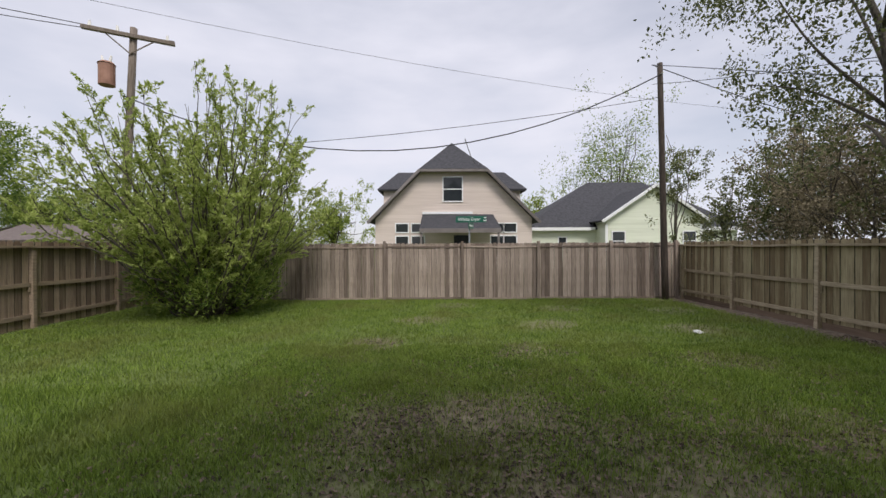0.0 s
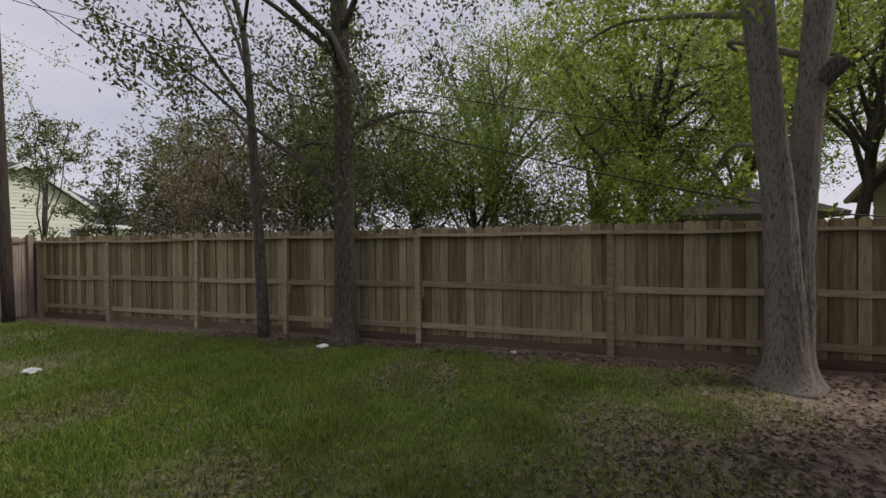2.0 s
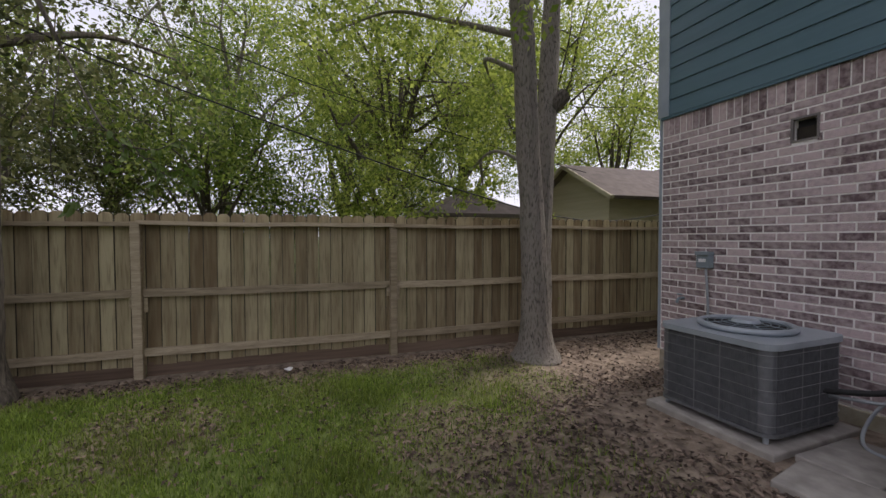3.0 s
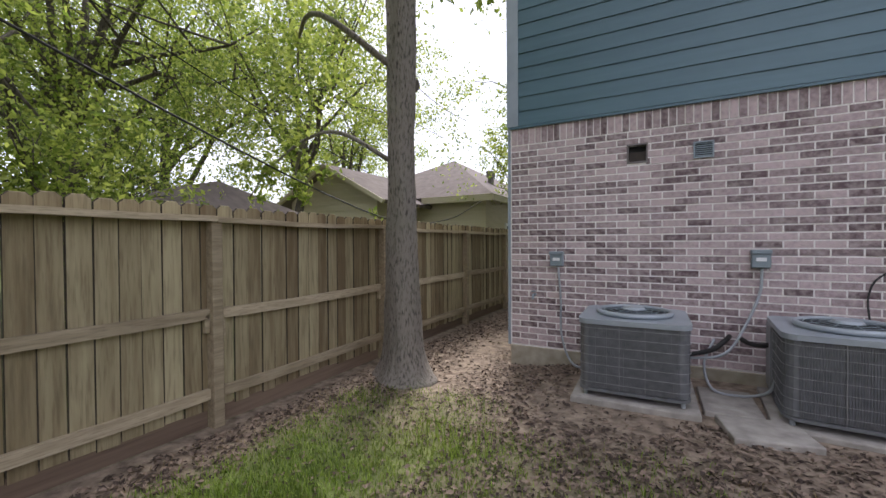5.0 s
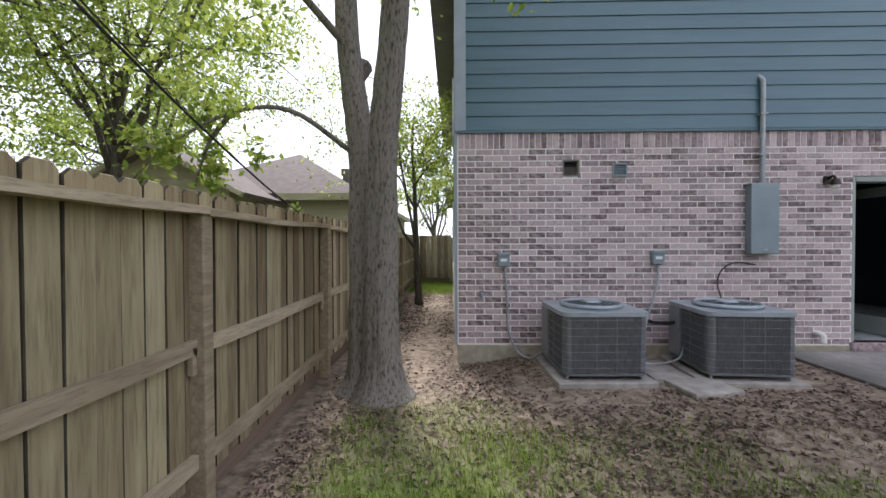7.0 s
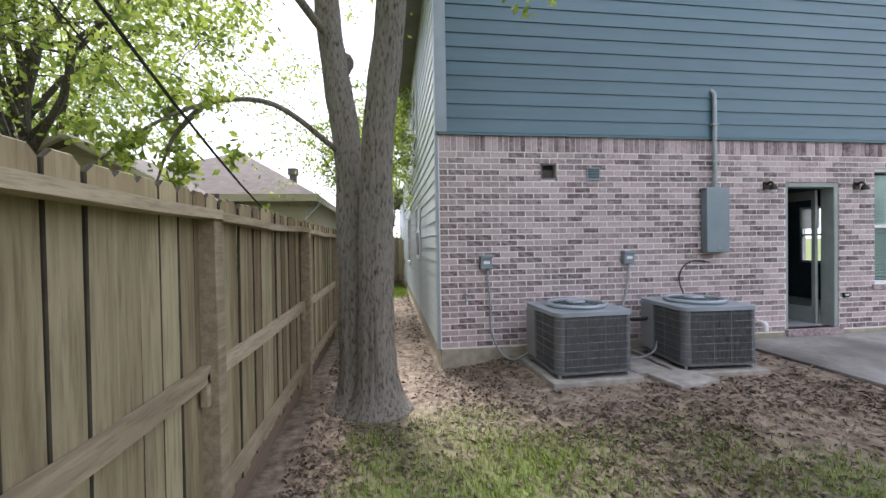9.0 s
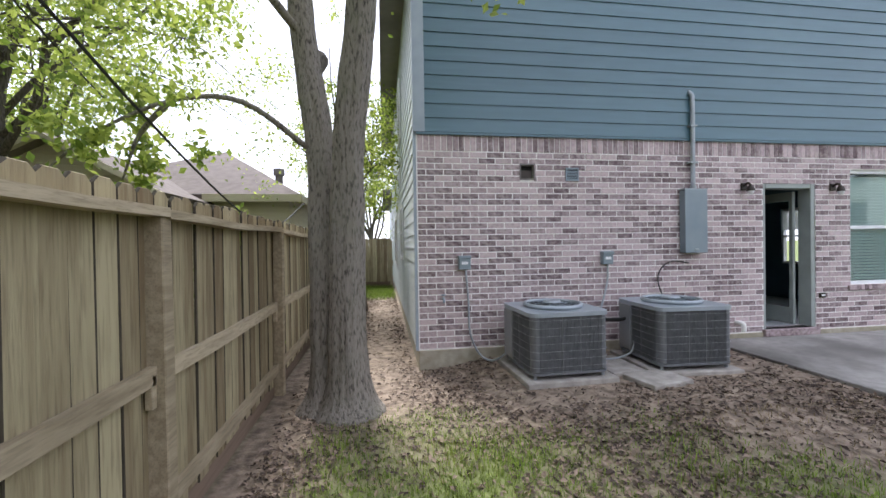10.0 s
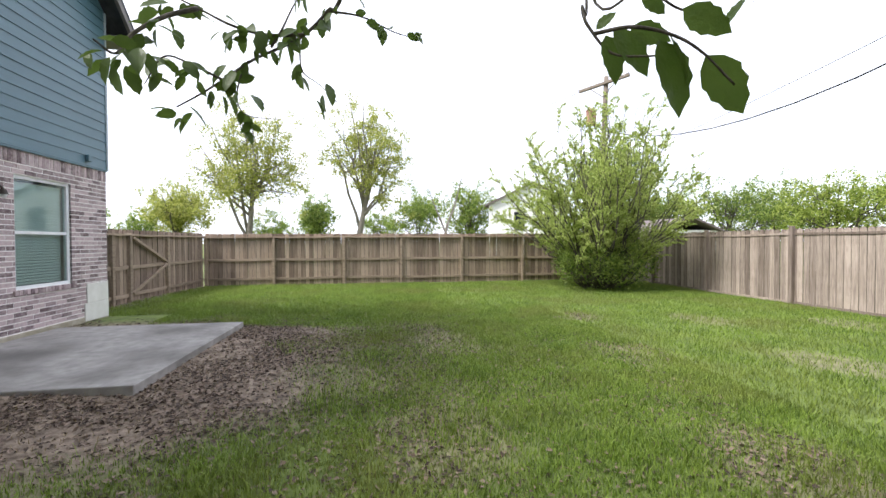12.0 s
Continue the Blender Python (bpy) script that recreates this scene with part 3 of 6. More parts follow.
def siding():
    rng = random.Random(8)
    z, e = LEDGE + 0.03, 0.178
    while z < RIDGE - 0.1:
        inset = max(0.0, (z - EAVE) / SLOPE)
        bm = bmesh.new()
        a, b = HX + inset + (0.02 if inset == 0 else 0.0), -0.11 - inset if inset < 0.1 else -inset
        top = max(0.0, (z + e - EAVE) / SLOPE)
        at, bt = HX + max(top, 0.02), -max(top, 0.11)
        if bt - at < 0.1:
            break
        v = [bm.verts.new(p) for p in ((a, 0.006, z), (b, 0.006, z), (b, 0.030, z), (a, 0.030, z), (at, 0.006, z + e + 0.012), (bt, 0.006, z + e + 0.012), (bt, 0.016, z + e + 0.012), (at, 0.016, z + e + 0.012))]
        for q in ((0, 1, 2, 3), (3, 2, 6, 7), (4, 7, 6, 5), (0, 3, 7, 4), (1, 5, 6, 2)):
            bm.faces.new([v[k] for k in q])
        bmesh.ops.recalc_face_normals(bm, faces=bm.faces[:])
        part("siding_board", bm, TEAL, gable)
        z += e
    bm = bmesh.new()
    v = [bm.verts.new(p) for p in ((0.004, 0, 0), (0.030, 0, 0), (0.016, 0, e + 0.012), (0.004, 0, e + 0.012), (0.004, HY, 0), (0.030, HY, 0), (0.016, HY, e + 0.012), (0.004, HY, e + 0.012))]
    for q in ((0, 1, 2, 3), (7, 6, 5, 4), (0, 4, 5, 1), (1, 5, 6, 2), (2, 6, 7, 3)):
        bm.faces.new([v[k] for k in q])
    bmesh.ops.recalc_face_normals(bm, faces=bm.faces[:])
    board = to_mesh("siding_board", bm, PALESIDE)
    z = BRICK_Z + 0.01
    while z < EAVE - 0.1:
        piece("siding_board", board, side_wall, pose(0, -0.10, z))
        z += e


siding()
part("corner_trim", boxes((-0.11, 0.005, LEDGE + 0.027, 0.036, 0.036, EAVE + 0.05)), TRIM, house, "pale blue-grey corner board")
part("corner_trim", boxes((0.003, -0.10, BRICK_Z - 0.02, 0.036, 0.004, EAVE + 0.05)), TRIM, house, "pale blue-grey corner board")
part("corner_trim", boxes((HX - 0.03, 0.005, LEDGE + 0.027, HX + 0.02, 0.036, EAVE + 0.0)), TRIM, house)
for s in (-1, 1):
    bm = bmesh.new()
    x_e, x_r = (RIDGE_X + s * (-RIDGE_X + 0.42)), RIDGE_X
    z_e = EAVE - 0.42 * SLOPE + 0.06
    prism(bm, [(x_e, z_e), (x_r, RIDGE + 0.06), (x_r, RIDGE + 0.22), (x_e, z_e + 0.14)], "y", HY - 0.3, 0.38)
    part("roof", bm, ROOF, house, "charcoal shingle roof slope")
    bm = bmesh.new()
    prism(bm, [(x_e, z_e - 0.02), (x_r, RIDGE + 0.04), (x_r, RIDGE - 0.14), (x_e, z_e - 0.16)], "y", 0.34, 0.40)
    part("rake_board", bm, BROWNTRIM, house)
    part("soffit", boxes((min(x_e, x_e - s * 0.40), HY - 0.3, z_e - 0.14, max(x_e, x_e - s * 0.40), 0.33, z_e - 0.03)), BROWNTRIM, house, "dark eave soffit")
# the lower wing towards the street
part("wing", boxes((HX + 1, -19.0, -0.05, -0.02, HY - 0.31, 3.6)), TEAL, house)
part("wing_roof", boxes((HX + 0.6, -19.4, 3.6, 0.38, HY - 0.32, 3.78)), BROWNTRIM, house)
# the room behind the open door
part("room_floor", boxes((HX + 0.121, -5.2, 0.17, -2.0, -0.02, 0.238)), TILEFLOOR, house, "pale grey floor")
part("room_ceiling", boxes((HX + 0.121, -5.2, 2.70, -2.0, -0.223, 2.80)), WALLPAINT, house)
part("room_wall", boxes((HX + 0.13, -5.3, 0.24, -2.0, -5.2, 2.70)), WALLPAINT, house)
part("room_wall", boxes((-2.1, -5.199, 0.24, -2.0, -0.225, 2.70)), WALLPAINT, house)


def sash_window(parent, x0, x1, z0, z1, y, blind=(0.0, 1.0), frame_w=0.05):
    w = part("window", boxes((x0, y - 0.06, z0, x1, y, z0 + frame_w), (x0, y - 0.06, z1 - frame_w, x1, y, z1), (x0, y - 0.06, z0 + frame_w, x0 + frame_w, y, z1 - frame_w), (x1 - frame_w, y - 0.06, z0 + frame_w, x1, y, z1 - frame_w)), WHITE, parent, "white vinyl single-hung window")
    zm = (z0 + z1) / 2
    part("meeting_rail", boxes((x0 + frame_w, y - 0.05, zm - 0.025, x1 - frame_w, y - 0.008, zm + 0.025), bevel=0.004), WHITE, w)
    for a, b, d in ((z0 + frame_w, zm - 0.025, 0.02), (zm + 0.025, z1 - frame_w, 0.035)):
        pane = part("pane", boxes((x0 + frame_w, y - d - 0.004, a, x1 - frame_w, y - d, b)), GLASS, w, "clear window glass")
        pane.visible_shadow = False
    slat = boxes((x0 + frame_w + 0.01, -0.025, -0.0012, x1 - frame_w - 0.01, 0.025, 0.0012))
    me = to_mesh("blind_slat", slat, BLIND)
    n = int((z1 - z0 - 2 * frame_w) / 0.046)
    for i in range(n):
        z = z0 + frame_w + (i + 0.5) * 0.046
        if blind[0] <= (z - z0) / (z1 - z0) <= blind[1]:
            piece("blind_slat", me, w, pose(0, y - 0.10, z, 55, 0, 0))
    return w


sash_window(house, WINDOW[0], WINDOW[1], WINDOW[2], WINDOW[3], -0.035)
# door frame, threshold and the far room window
d = DOOR
frame_part = part("door_frame", boxes((d[0], -0.20, d[2], d[0] + 0.07, -0.01, d[3]), (d[1] - 0.05, -0.20, d[2], d[1], -0.01, d[3]), (d[0] + 0.07, -0.20, d[3] - 0.07, d[1] - 0.05, -0.01, d[3]), bevel=0.006), DOORTRIM, house, "sage grey painted door frame")
part("brick_step", boxes((d[0] - 0.02, -0.16, 0.142, d[1] + 0.02, 0.05, 0.24), bevel=0.006), BRICK, house, "brick threshold under the open door")
leaf_part = part("door", boxes((d[0] + 0.112, -0.26, d[2] + 0.01, d[0] + 0.155, -0.205, d[3] - 0.09), (d[0] + 0.112, -0.95, d[2] + 0.01, d[0] + 0.155, -0.262, d[2] + 0.25), (d[0] + 0.112, -0.95, d[3] - 0.22, d[0] + 0.155, -0.262, d[3] - 0.09), (d[0] + 0.112, -1.06, d[2] + 0.01, d[0] + 0.155, -0.952, d[3] - 0.09)), DOORTRIM, house, "glazed door leaf standing open into the room")
bm = bmesh.new()
bmesh.ops.create_icosphere(bm, subdivisions=2, radius=0.03, matrix=pose(d[0] + 0.185, -0.99, 1.18))
part("door_knob", bm, WIRE, leaf_part, smooth=True)
w2 = part("window", boxes((HX + 0.02, -2.75, 1.0, HX + 0.10, -2.70, 2.2), (HX + 0.02, -2.30, 1.0, HX + 0.10, -2.25, 2.2), (HX + 0.02, -2.70, 1.0, HX + 0.10, -2.30, 1.05), (HX + 0.02, -2.70, 2.15, HX + 0.10, -2.30, 2.2), (HX + 0.02, -2.70, 1.58, HX + 0.10, -2.30, 1.62)), WHITE, house, "white framed window across the room")
slat = to_mesh("blind_slat", boxes((-0.012, -2.69, -0.001, 0.012, -2.31, 0.001)), BLIND)
for i in range(20):
    piece("blind_slat", slat, w2, pose(HX + 0.14, 0, 1.74 + i * 0.021, 0, 50, 0))
# windows in the side wall
for y0, y1, z0, z1 in ((-3.6, -2.7, 1.25, 2.3), (-7.2, -6.2, 1.0, 2.3), (-4.2, -3.2, 3.7, 4.9)):
    w = part("window", boxes((0.03, y0, z0, 0.06, y0 + 0.06, z1), (0.03, y1 - 0.06, z0, 0.06, y1, z1), (0.03, y0 + 0.06, z0, 0.06, y1 - 0.06, z0 + 0.06), (0.03, y0 + 0.06, z1 - 0.06, 0.06, y1 - 0.06, z1), (0.03, y0 + 0.06, (z0 + z1) / 2 - 0.02, 0.055, y1 - 0.06, (z0 + z1) / 2 + 0.02)), WHITE, house, "white framed side window")
    part("pane", boxes((0.031, y0 + 0.06, z0 + 0.06, 0.04, y1 - 0.06, z1 - 0.06)), DARKGLASS, w)

# ---- patio, pads and stepping stones ----
def slab(name, x0, y0, z0, x1, y1, z1, label, category, rz=0.0):
    bm = bmesh.new()
    cx, cy = (x0 + x1) / 2, (y0 + y1) / 2
    box(bm, x0 - cx, y0 - cy, z0, x1 - cx, y1 - cy, z1, bevel=0.012, segments=2)
    ob = part(name, bm, PATIO if name == "patio" else CONCRETE, None, label)
    ob.matrix_basis = pose(cx, cy, 0, 0, 0, rz)
    return tagged(ob, category=category)


slab("patio", -7.20, 0.014, -0.06, -3.99, 2.87, 0.14, "stained grey concrete patio slab outside the open door", "patio")
slab("concrete_pad", -1.96, 0.18, -0.03, -0.96, 1.20, 0.12, "concrete pad under an air conditioner unit", "pad", 2)
slab("concrete_pad", -3.45, 0.17, -0.03, -2.45, 1.19, 0.12, "concrete pad under an air conditioner unit", "pad", -3)
slab("stepping_stone", -2.40, 0.38, -0.02, -1.99, 1.02, 0.115, "flat grey concrete stepping slab among dry leaves", "paving stone", 2)
slab("stepping_stone", -2.62, 1.03, -0.02, -2.10, 1.45, 0.125, "flat pinkish concrete stepping slab in the dirt", "paving stone", 12)

# ---- air conditioner ----
def rounded(bm, half, radius, z0, z1, n=6):
    pts = []
    for cx, cy, a0 in ((1, 1, 0), (-1, 1, 90), (-1, -1, 180), (1, -1, 270)):
        for k in range(n + 1):
            a = radians(a0 + 90 * k / n)
            pts.append((cx * (half - radius) + radius * math.cos(a), cy * (half - radius) + radius * math.sin(a)))
    return prism(bm, pts, "z", z0, z1)


def air_conditioner():
    ac = thing("air_conditioner", -1.46, 0.70, 0.12, "grey outdoor air conditioner with louvred wire guard on a pad", "air conditioner", "outdoor units", 2)
    h, top = 0.435, 0.70
    part("coil", rounded(bmesh.new(), h - 0.012, 0.10, 0.08, top - 0.05), ACFIN, ac, "dark coil fins")
    part("base_pan", rounded(bmesh.new(), h + 0.004, 0.11, 0.05, 0.075), ACFIN, ac)
    lid = bmesh.new()
    rounded(lid, h + 0.012, 0.11, top - 0.055, top - 0.012)
    part("top_cover", lid, ACTOP, ac, "pale grey moulded top cover")
    ring = bmesh.new()
    circle = [(0.31 * math.cos(radians(a)), 0.31 * math.sin(radians(a)), top + 0.012) for a in range(0, 361, 12)]
    tube(ring, circle, 0.024, 6, cap=False)
    part("fan_ring", ring, ACTOP, ac, smooth=True)
    part("fan_opening", prism(bmesh.new(), [(0.30 * math.cos(radians(a)), 0.30 * math.sin(radians(a))) for a in range(0, 360, 12)], "z", top - 0.0115, top - 0.005), DARK, ac)
    for r in (0.06, 0.11, 0.16, 0.21, 0.26):
        bm = bmesh.new()
        tube(bm, [(r * math.cos(radians(a)), r * math.sin(radians(a)), top + 0.045 - 0.09 * r) for a in range(0, 361, 15)], 0.0035, 4, cap=False)
        part("grille_ring", bm, BOXGREY, ac)
    for k in range(8):
        a = radians(45 * k + 10)
        bm = bmesh.new()
        tube(bm, [(0.02 * math.cos(a), 0.02 * math.sin(a), top + 0.045), (0.31 * math.cos(a), 0.31 * math.sin(a), top + 0.015)], 0.0035, 4)
        part("grille_spoke", bm, BOXGREY, ac)
    hub = bmesh.new()
    bmesh.ops.create_cone(hub, cap_ends=True, segments=20, radius1=0.10, radius2=0.085, depth=0.02, matrix=pose(0, 0, top + 0.046))
    part("hub_cap", hub, ACTOP, ac, smooth=False)
    fins = bmesh.new()
    for s in range(4):
        rot = Matrix.Rotation(radians(90 * s), 4, "Z")
        for i in range(46):
            x = -0.34 + i * 0.68 / 45
            made = bmesh.ops.create_cube(fins, size=1.0, matrix=rot @ Matrix.Translation((x, h - 0.008, 0.365)) @ Matrix.Diagonal((0.0035, 0.01, 0.56, 1)))
    tagged(part("louvre", fins, ACFIN, ac), kind="stuff")
    for z in (0.13, 0.21, 0.29, 0.37, 0.45, 0.53, 0.61):
        bm = bmesh.new()
        pts = []
        for cx, cy, a0 in ((1, 1, 0), (-1, 1, 90), (-1, -1, 180), (1, -1, 270)):
            for k in range(5):
                a = radians(a0 + 90 * k / 4)
                pts.append((cx * (h - 0.10) + 0.104 * math.cos(a), cy * (h - 0.10) + 0.104 * math.sin(a), z))
        tube(bm, pts + [pts[0]], 0.0028, 4, cap=False)
        part("guard_wire", bm, WIRE, ac)
    for s in range(4):
        rot = Matrix.Rotation(radians(90 * s), 4, "Z")
        for x in (-0.10, 0.10):
            bm = bmesh.new()
            tube(bm, [rot @ Vector((x, h + 0.006, 0.07)), rot @ Vector((x, h + 0.006, top - 0.05))], 0.003, 4)
            part("guard_wire", bm, WIRE, ac)
    for cx in (-1, 1):
        for cy in (-1, 1):
            bm = bmesh.new()
            tube(bm, [(cx * 0.38, cy * 0.38, 0.0), (cx * 0.38, cy * 0.38, 0.055)], 0.018, 8)
            part("leg", bm, PIPE, ac)
            part("corner_post", rounded_post(cx * (h - 0.078), cy * (h - 0.078)), ACFIN, ac)
    part("service_panel", boxes((h - 0.03, -0.36, 0.09, h + 0.018, -0.10, top - 0.06), bevel=0.008), ACGREY, ac)
    return ac


def rounded_post(x, y):
    bm = bmesh.new()
    bmesh.ops.create_cone(bm, cap_ends=True, segments=16, radius1=0.066, radius2=0.066, depth=0.57, matrix=pose(x, y, 0.365))
    return bm


ac1 = air_conditioner()
copy_thing(ac1, pose(-2.95, 0.69, 0.12, 0, 0, -3))

# ---- things on the back wall ----
def electrical_box():
    e = thing("electrical_box", -3.785, 0.0, 1.365, "tall blue-grey steel breaker box screwed to the brick", "electrical box")
    part("cabinet", boxes((-0.162, 0.0, 0, 0.162, 0.11, 0.85), bevel=0.008), BOXGREY, e)
    part("cover", boxes((-0.17, 0.108, -0.005, 0.17, 0.124, 0.858), bevel=0.006), BOXGREY, e)
    part("latch", boxes((-0.03, 0.124, 0.03, 0.03, 0.135, 0.055), bevel=0.003), PIPE, e)
    part("top_flange", boxes((-0.177, -0.0, 0.858, 0.177, 0.12, 0.87)), PIPE, e)
    c = thing("conduit", -3.79, 0.06, 2.235, "grey electrical conduit rising to the siding", "pipe")
    bm = bmesh.new()
    tube(bm, curve_points([(0, 0, 0), (0, 0, 0.5), (0, 0, 1.19), (0.01, -0.01, 1.29), (0.02, -0.055, 1.34)], 5), 0.03, 10)
    part("pipe", bm, PIPE, c, smooth=True)
    for z in (0.35, 0.85):
        part("strap", boxes((-0.05, -0.06, z, 0.05, 0.034, z + 0.02)), PIPE, c)
    bm = bmesh.new()
    tube(bm, [(0, 0, -0.005), (0, 0, 0.04)], 0.042, 10)
    part("collar", bm, PIPE, c)


def disconnect(x, z, cable, label):
    e = thing("disconnect_box", x, 0.0, z, label, "switch box", "disconnect boxes")
    part("case", boxes((-0.075, 0, -0.085, 0.075, 0.075, 0.085), bevel=0.008), BOXGREY, e)
    part("hood", boxes((-0.08, 0, 0.05, 0.08, 0.09, 0.09), bevel=0.006), BOXGREY, e)
    part("label_plate", boxes((-0.04, 0.075, -0.02, 0.04, 0.079, 0.015)), WHITE, e)
    bm = bmesh.new()
    tube(bm, curve_points(cable, 7), 0.013, 8)
    c = part("flexible_conduit", bm, PIPE, None, "grey flexible cable looping to an air conditioner", True)
    tagged(c, category="cable")


electrical_box()
disconnect(-0.585, 1.29, [(-0.60, 0.04, 1.21), (-0.63, 0.04, 0.8), (-0.64, 0.06, 0.42), (-0.74, 0.14, 0.16), (-0.88, 0.26, 0.10), (-1.04, 0.4, 0.24)], "small grey disconnect switch box on the brick wall")
disconnect(-2.52, 1.315, [(-2.53, 0.04, 1.23), (-2.51, 0.05, 0.98), (-2.38, 0.12, 0.65), (-2.2, 0.3, 0.42), (-1.88, 0.45, 0.38)], "small grey disconnect switch box above the outdoor units")
for pts, mat, r, lab in (([(-2.28, 0.0, 0.54), (-2.23, 0.14, 0.52), (-2.1, 0.35, 0.46), (-1.87, 0.5, 0.42)], BLACK, 0.022, "black insulated refrigerant line from the wall"), ([(-2.38, 0.0, 0.52), (-2.42, 0.17, 0.52), (-2.48, 0.4, 0.56), (-2.55, 0.48, 0.6)], BLACK, 0.022, "black insulated refrigerant line from the wall"), ([(-2.15, 0.02, 0.5), (-2.05, 0.25, 0.3), (-2.1, 0.5, 0.14), (-2.3, 0.55, 0.125), (-2.48, 0.6, 0.2), (-2.54, 0.6, 0.34)], PIPE, 0.012, "grey looping cable between the units"), ([(-3.75, 0.012, 1.22), (-3.5, 0.014, 1.25), (-3.33, 0.014, 1.15), (-3.27, 0.03, 0.98), (-3.24, 0.16, 0.80)], BLACK, 0.008, "thin dark cable drooping down the brick")):
    bm = bmesh.new()
    tube(bm, curve_points(pts, 6), r, 8)
    tagged(part("cable", bm, mat, None, lab, True), category="cable")
v = thing("wall_vent", -1.445, 0.0, 2.453, "dark open dryer vent hole in the brick", "vent")
part("frame", boxes((-0.105, -0.02, -0.105, 0.105, 0.008, -0.088), (-0.105, -0.02, 0.088, 0.105, 0.008, 0.105), (-0.105, -0.02, -0.088, -0.088, 0.008, 0.088), (0.088, -0.02, -0.088, 0.105, 0.008, 0.088)), BROWNTRIM, v)
part("duct", boxes((-0.088, -0.11, -0.088, 0.088, -0.07, 0.088)), DARK, v)
part("flap", boxes((-0.08, -0.045, -0.085, 0.08, -0.04, 0.02)), BRONZE, v)
v = thing("wall_vent", -2.057, 0.0, 2.424, "blue-grey louvred square vent on the brick", "vent")
part("frame", boxes((-0.09, 0, -0.085, 0.09, 0.02, -0.07), (-0.09, 0, 0.07, 0.09, 0.02, 0.085), (-0.09, 0, -0.07, -0.075, 0.02, 0.07), (0.075, 0, -0.07, 0.09, 0.02, 0.07)), BOXGREY, v)
part("backing", boxes((-0.075, 0.001, -0.07, 0.075, 0.004, 0.07)), DARK, v)
for i in range(7):
    bm = boxes((-0.075, -0.001, -0.007, 0.075, 0.001, 0.007))
    ob = part("louvre", bm, BOXGREY, v)
    ob.matrix_basis = pose(0, 0.012, -0.06 + i * 0.02, 40, 0, 0)
for x in (-4.63, -6.11):
    l = thing("wall_lamp", x, 0.0, 2.27, "dark bronze porch lamp beside the door, unlit", "wall lamp", "porch lamps")
    part("mount", boxes((-0.05, 0, -0.04, 0.05, 0.025, 0.06), bevel=0.008), BRONZE, l)
    bm = bmesh.new()
    tube(bm, curve_points([(0, 0.02, 0.02), (0, 0.08, 0.05), (0, 0.12, 0.01)], 5), 0.016, 8)
    part("arm", bm, BRONZE, l, smooth=True)
    bm = bmesh.new()
    bmesh.ops.create_cone(bm, cap_ends=True, segments=16, radius1=0.055, radius2=0.035, depth=0.07, matrix=pose(0, 0.12, -0.03))
    part("shade", bm, BRONZE, l)
    bm = bmesh.new()
    bmesh.ops.create_uvsphere(bm, u_segments=14, v_segments=10, radius=0.042, matrix=pose(0, 0.12, -0.075))
    part("globe", bm, WHITE, l, "white glass globe", True)
o = thing("outlet_box", -5.93, 0.0, 0.70, "small dark weatherproof outlet by the door", "outlet")
part("plate", boxes((-0.055, 0, -0.035, 0.055, 0.02, 0.035), bevel=0.005), BRONZE, o)
part("socket", boxes((-0.03, 0.02, -0.015, 0.03, 0.026, 0.015)), WHITE, o)
o = thing("junction_box", -7.89, 0.03, 3.06, "small teal painted junction box on the siding", "junction box")
part("case", boxes((-0.045, 0, -0.06, 0.045, 0.06, 0.06), bevel=0.008), TEAL, o)
s = thing("spigot", -0.31, 0.0, 0.85, "small brass garden tap on the brick", "tap")
bm = bmesh.new()
tube(bm, curve_points([(0, 0, 0), (0, 0.06, 0), (0, 0.09, -0.02), (0, 0.10, -0.05)], 4), 0.016, 8)
part("spout", bm, BOXGREY, s, smooth=True)
bm = bmesh.new()
bmesh.ops.create_cone(bm, cap_ends=True, segments=12, radius1=0.03, radius2=0.03, depth=0.012, matrix=pose(0, 0.06, 0.045))
part("handwheel", bm, BOXGREY, s)
bm = bmesh.new()
tube(bm, curve_points([(-4.50, 0.0, 0.36), (-4.50, 0.07, 0.365), (-4.51, 0.11, 0.34), (-4.51, 0.115, 0.25)], 5), 0.032, 10)
tagged(part("drain_pipe", bm, PVC, None, "white plastic elbow pipe low on the brick", True), category="pipe")
p = part("repair_patch", boxes((-8.43, 0.003, 0.12, -7.80, 0.022, 0.44), (-8.43, 0.003, 0.446, -7.86, 0.020, 0.80), bevel=0.006), PVC, None, "cream block patch at the wall's foot")
tagged(p, category="patch")

# ---- plants ----
def limb_points(rng, a, b, bend, n=5):
    a, b = np.array(a, float), np.array(b, float)
    out = []
    for i in range(n + 1):
        t = i / n
        p = a + (b - a) * t + np.array(bend) * math.sin(math.pi * t) * 0.5
        out.append(tuple(p + rng.normal(size=3) * 0.02 * np.linalg.norm(b - a) * (0 < i < n)))
    return out


def crown_points(rng, limbs, n, spread):
    """Points for leaves in clumps along the outer parts of the limbs."""
    ends = []
    for pts in limbs:
        p = np.array(pts)
        for k in range(len(p) // 2, len(p)):
            ends.append(p[k])
    ends = np.array(ends)
    clumps = ends[rng.integers(0, len(ends), max(8, n // 55))] + rng.normal(size=(max(8, n // 55), 3)) * spread
    which = clumps[rng.integers(0, len(clumps), n)]
    return which + rng.normal(size=(n, 3)) * spread * 0.42 * rng.uniform(0.4, 1.2, (n, 1))


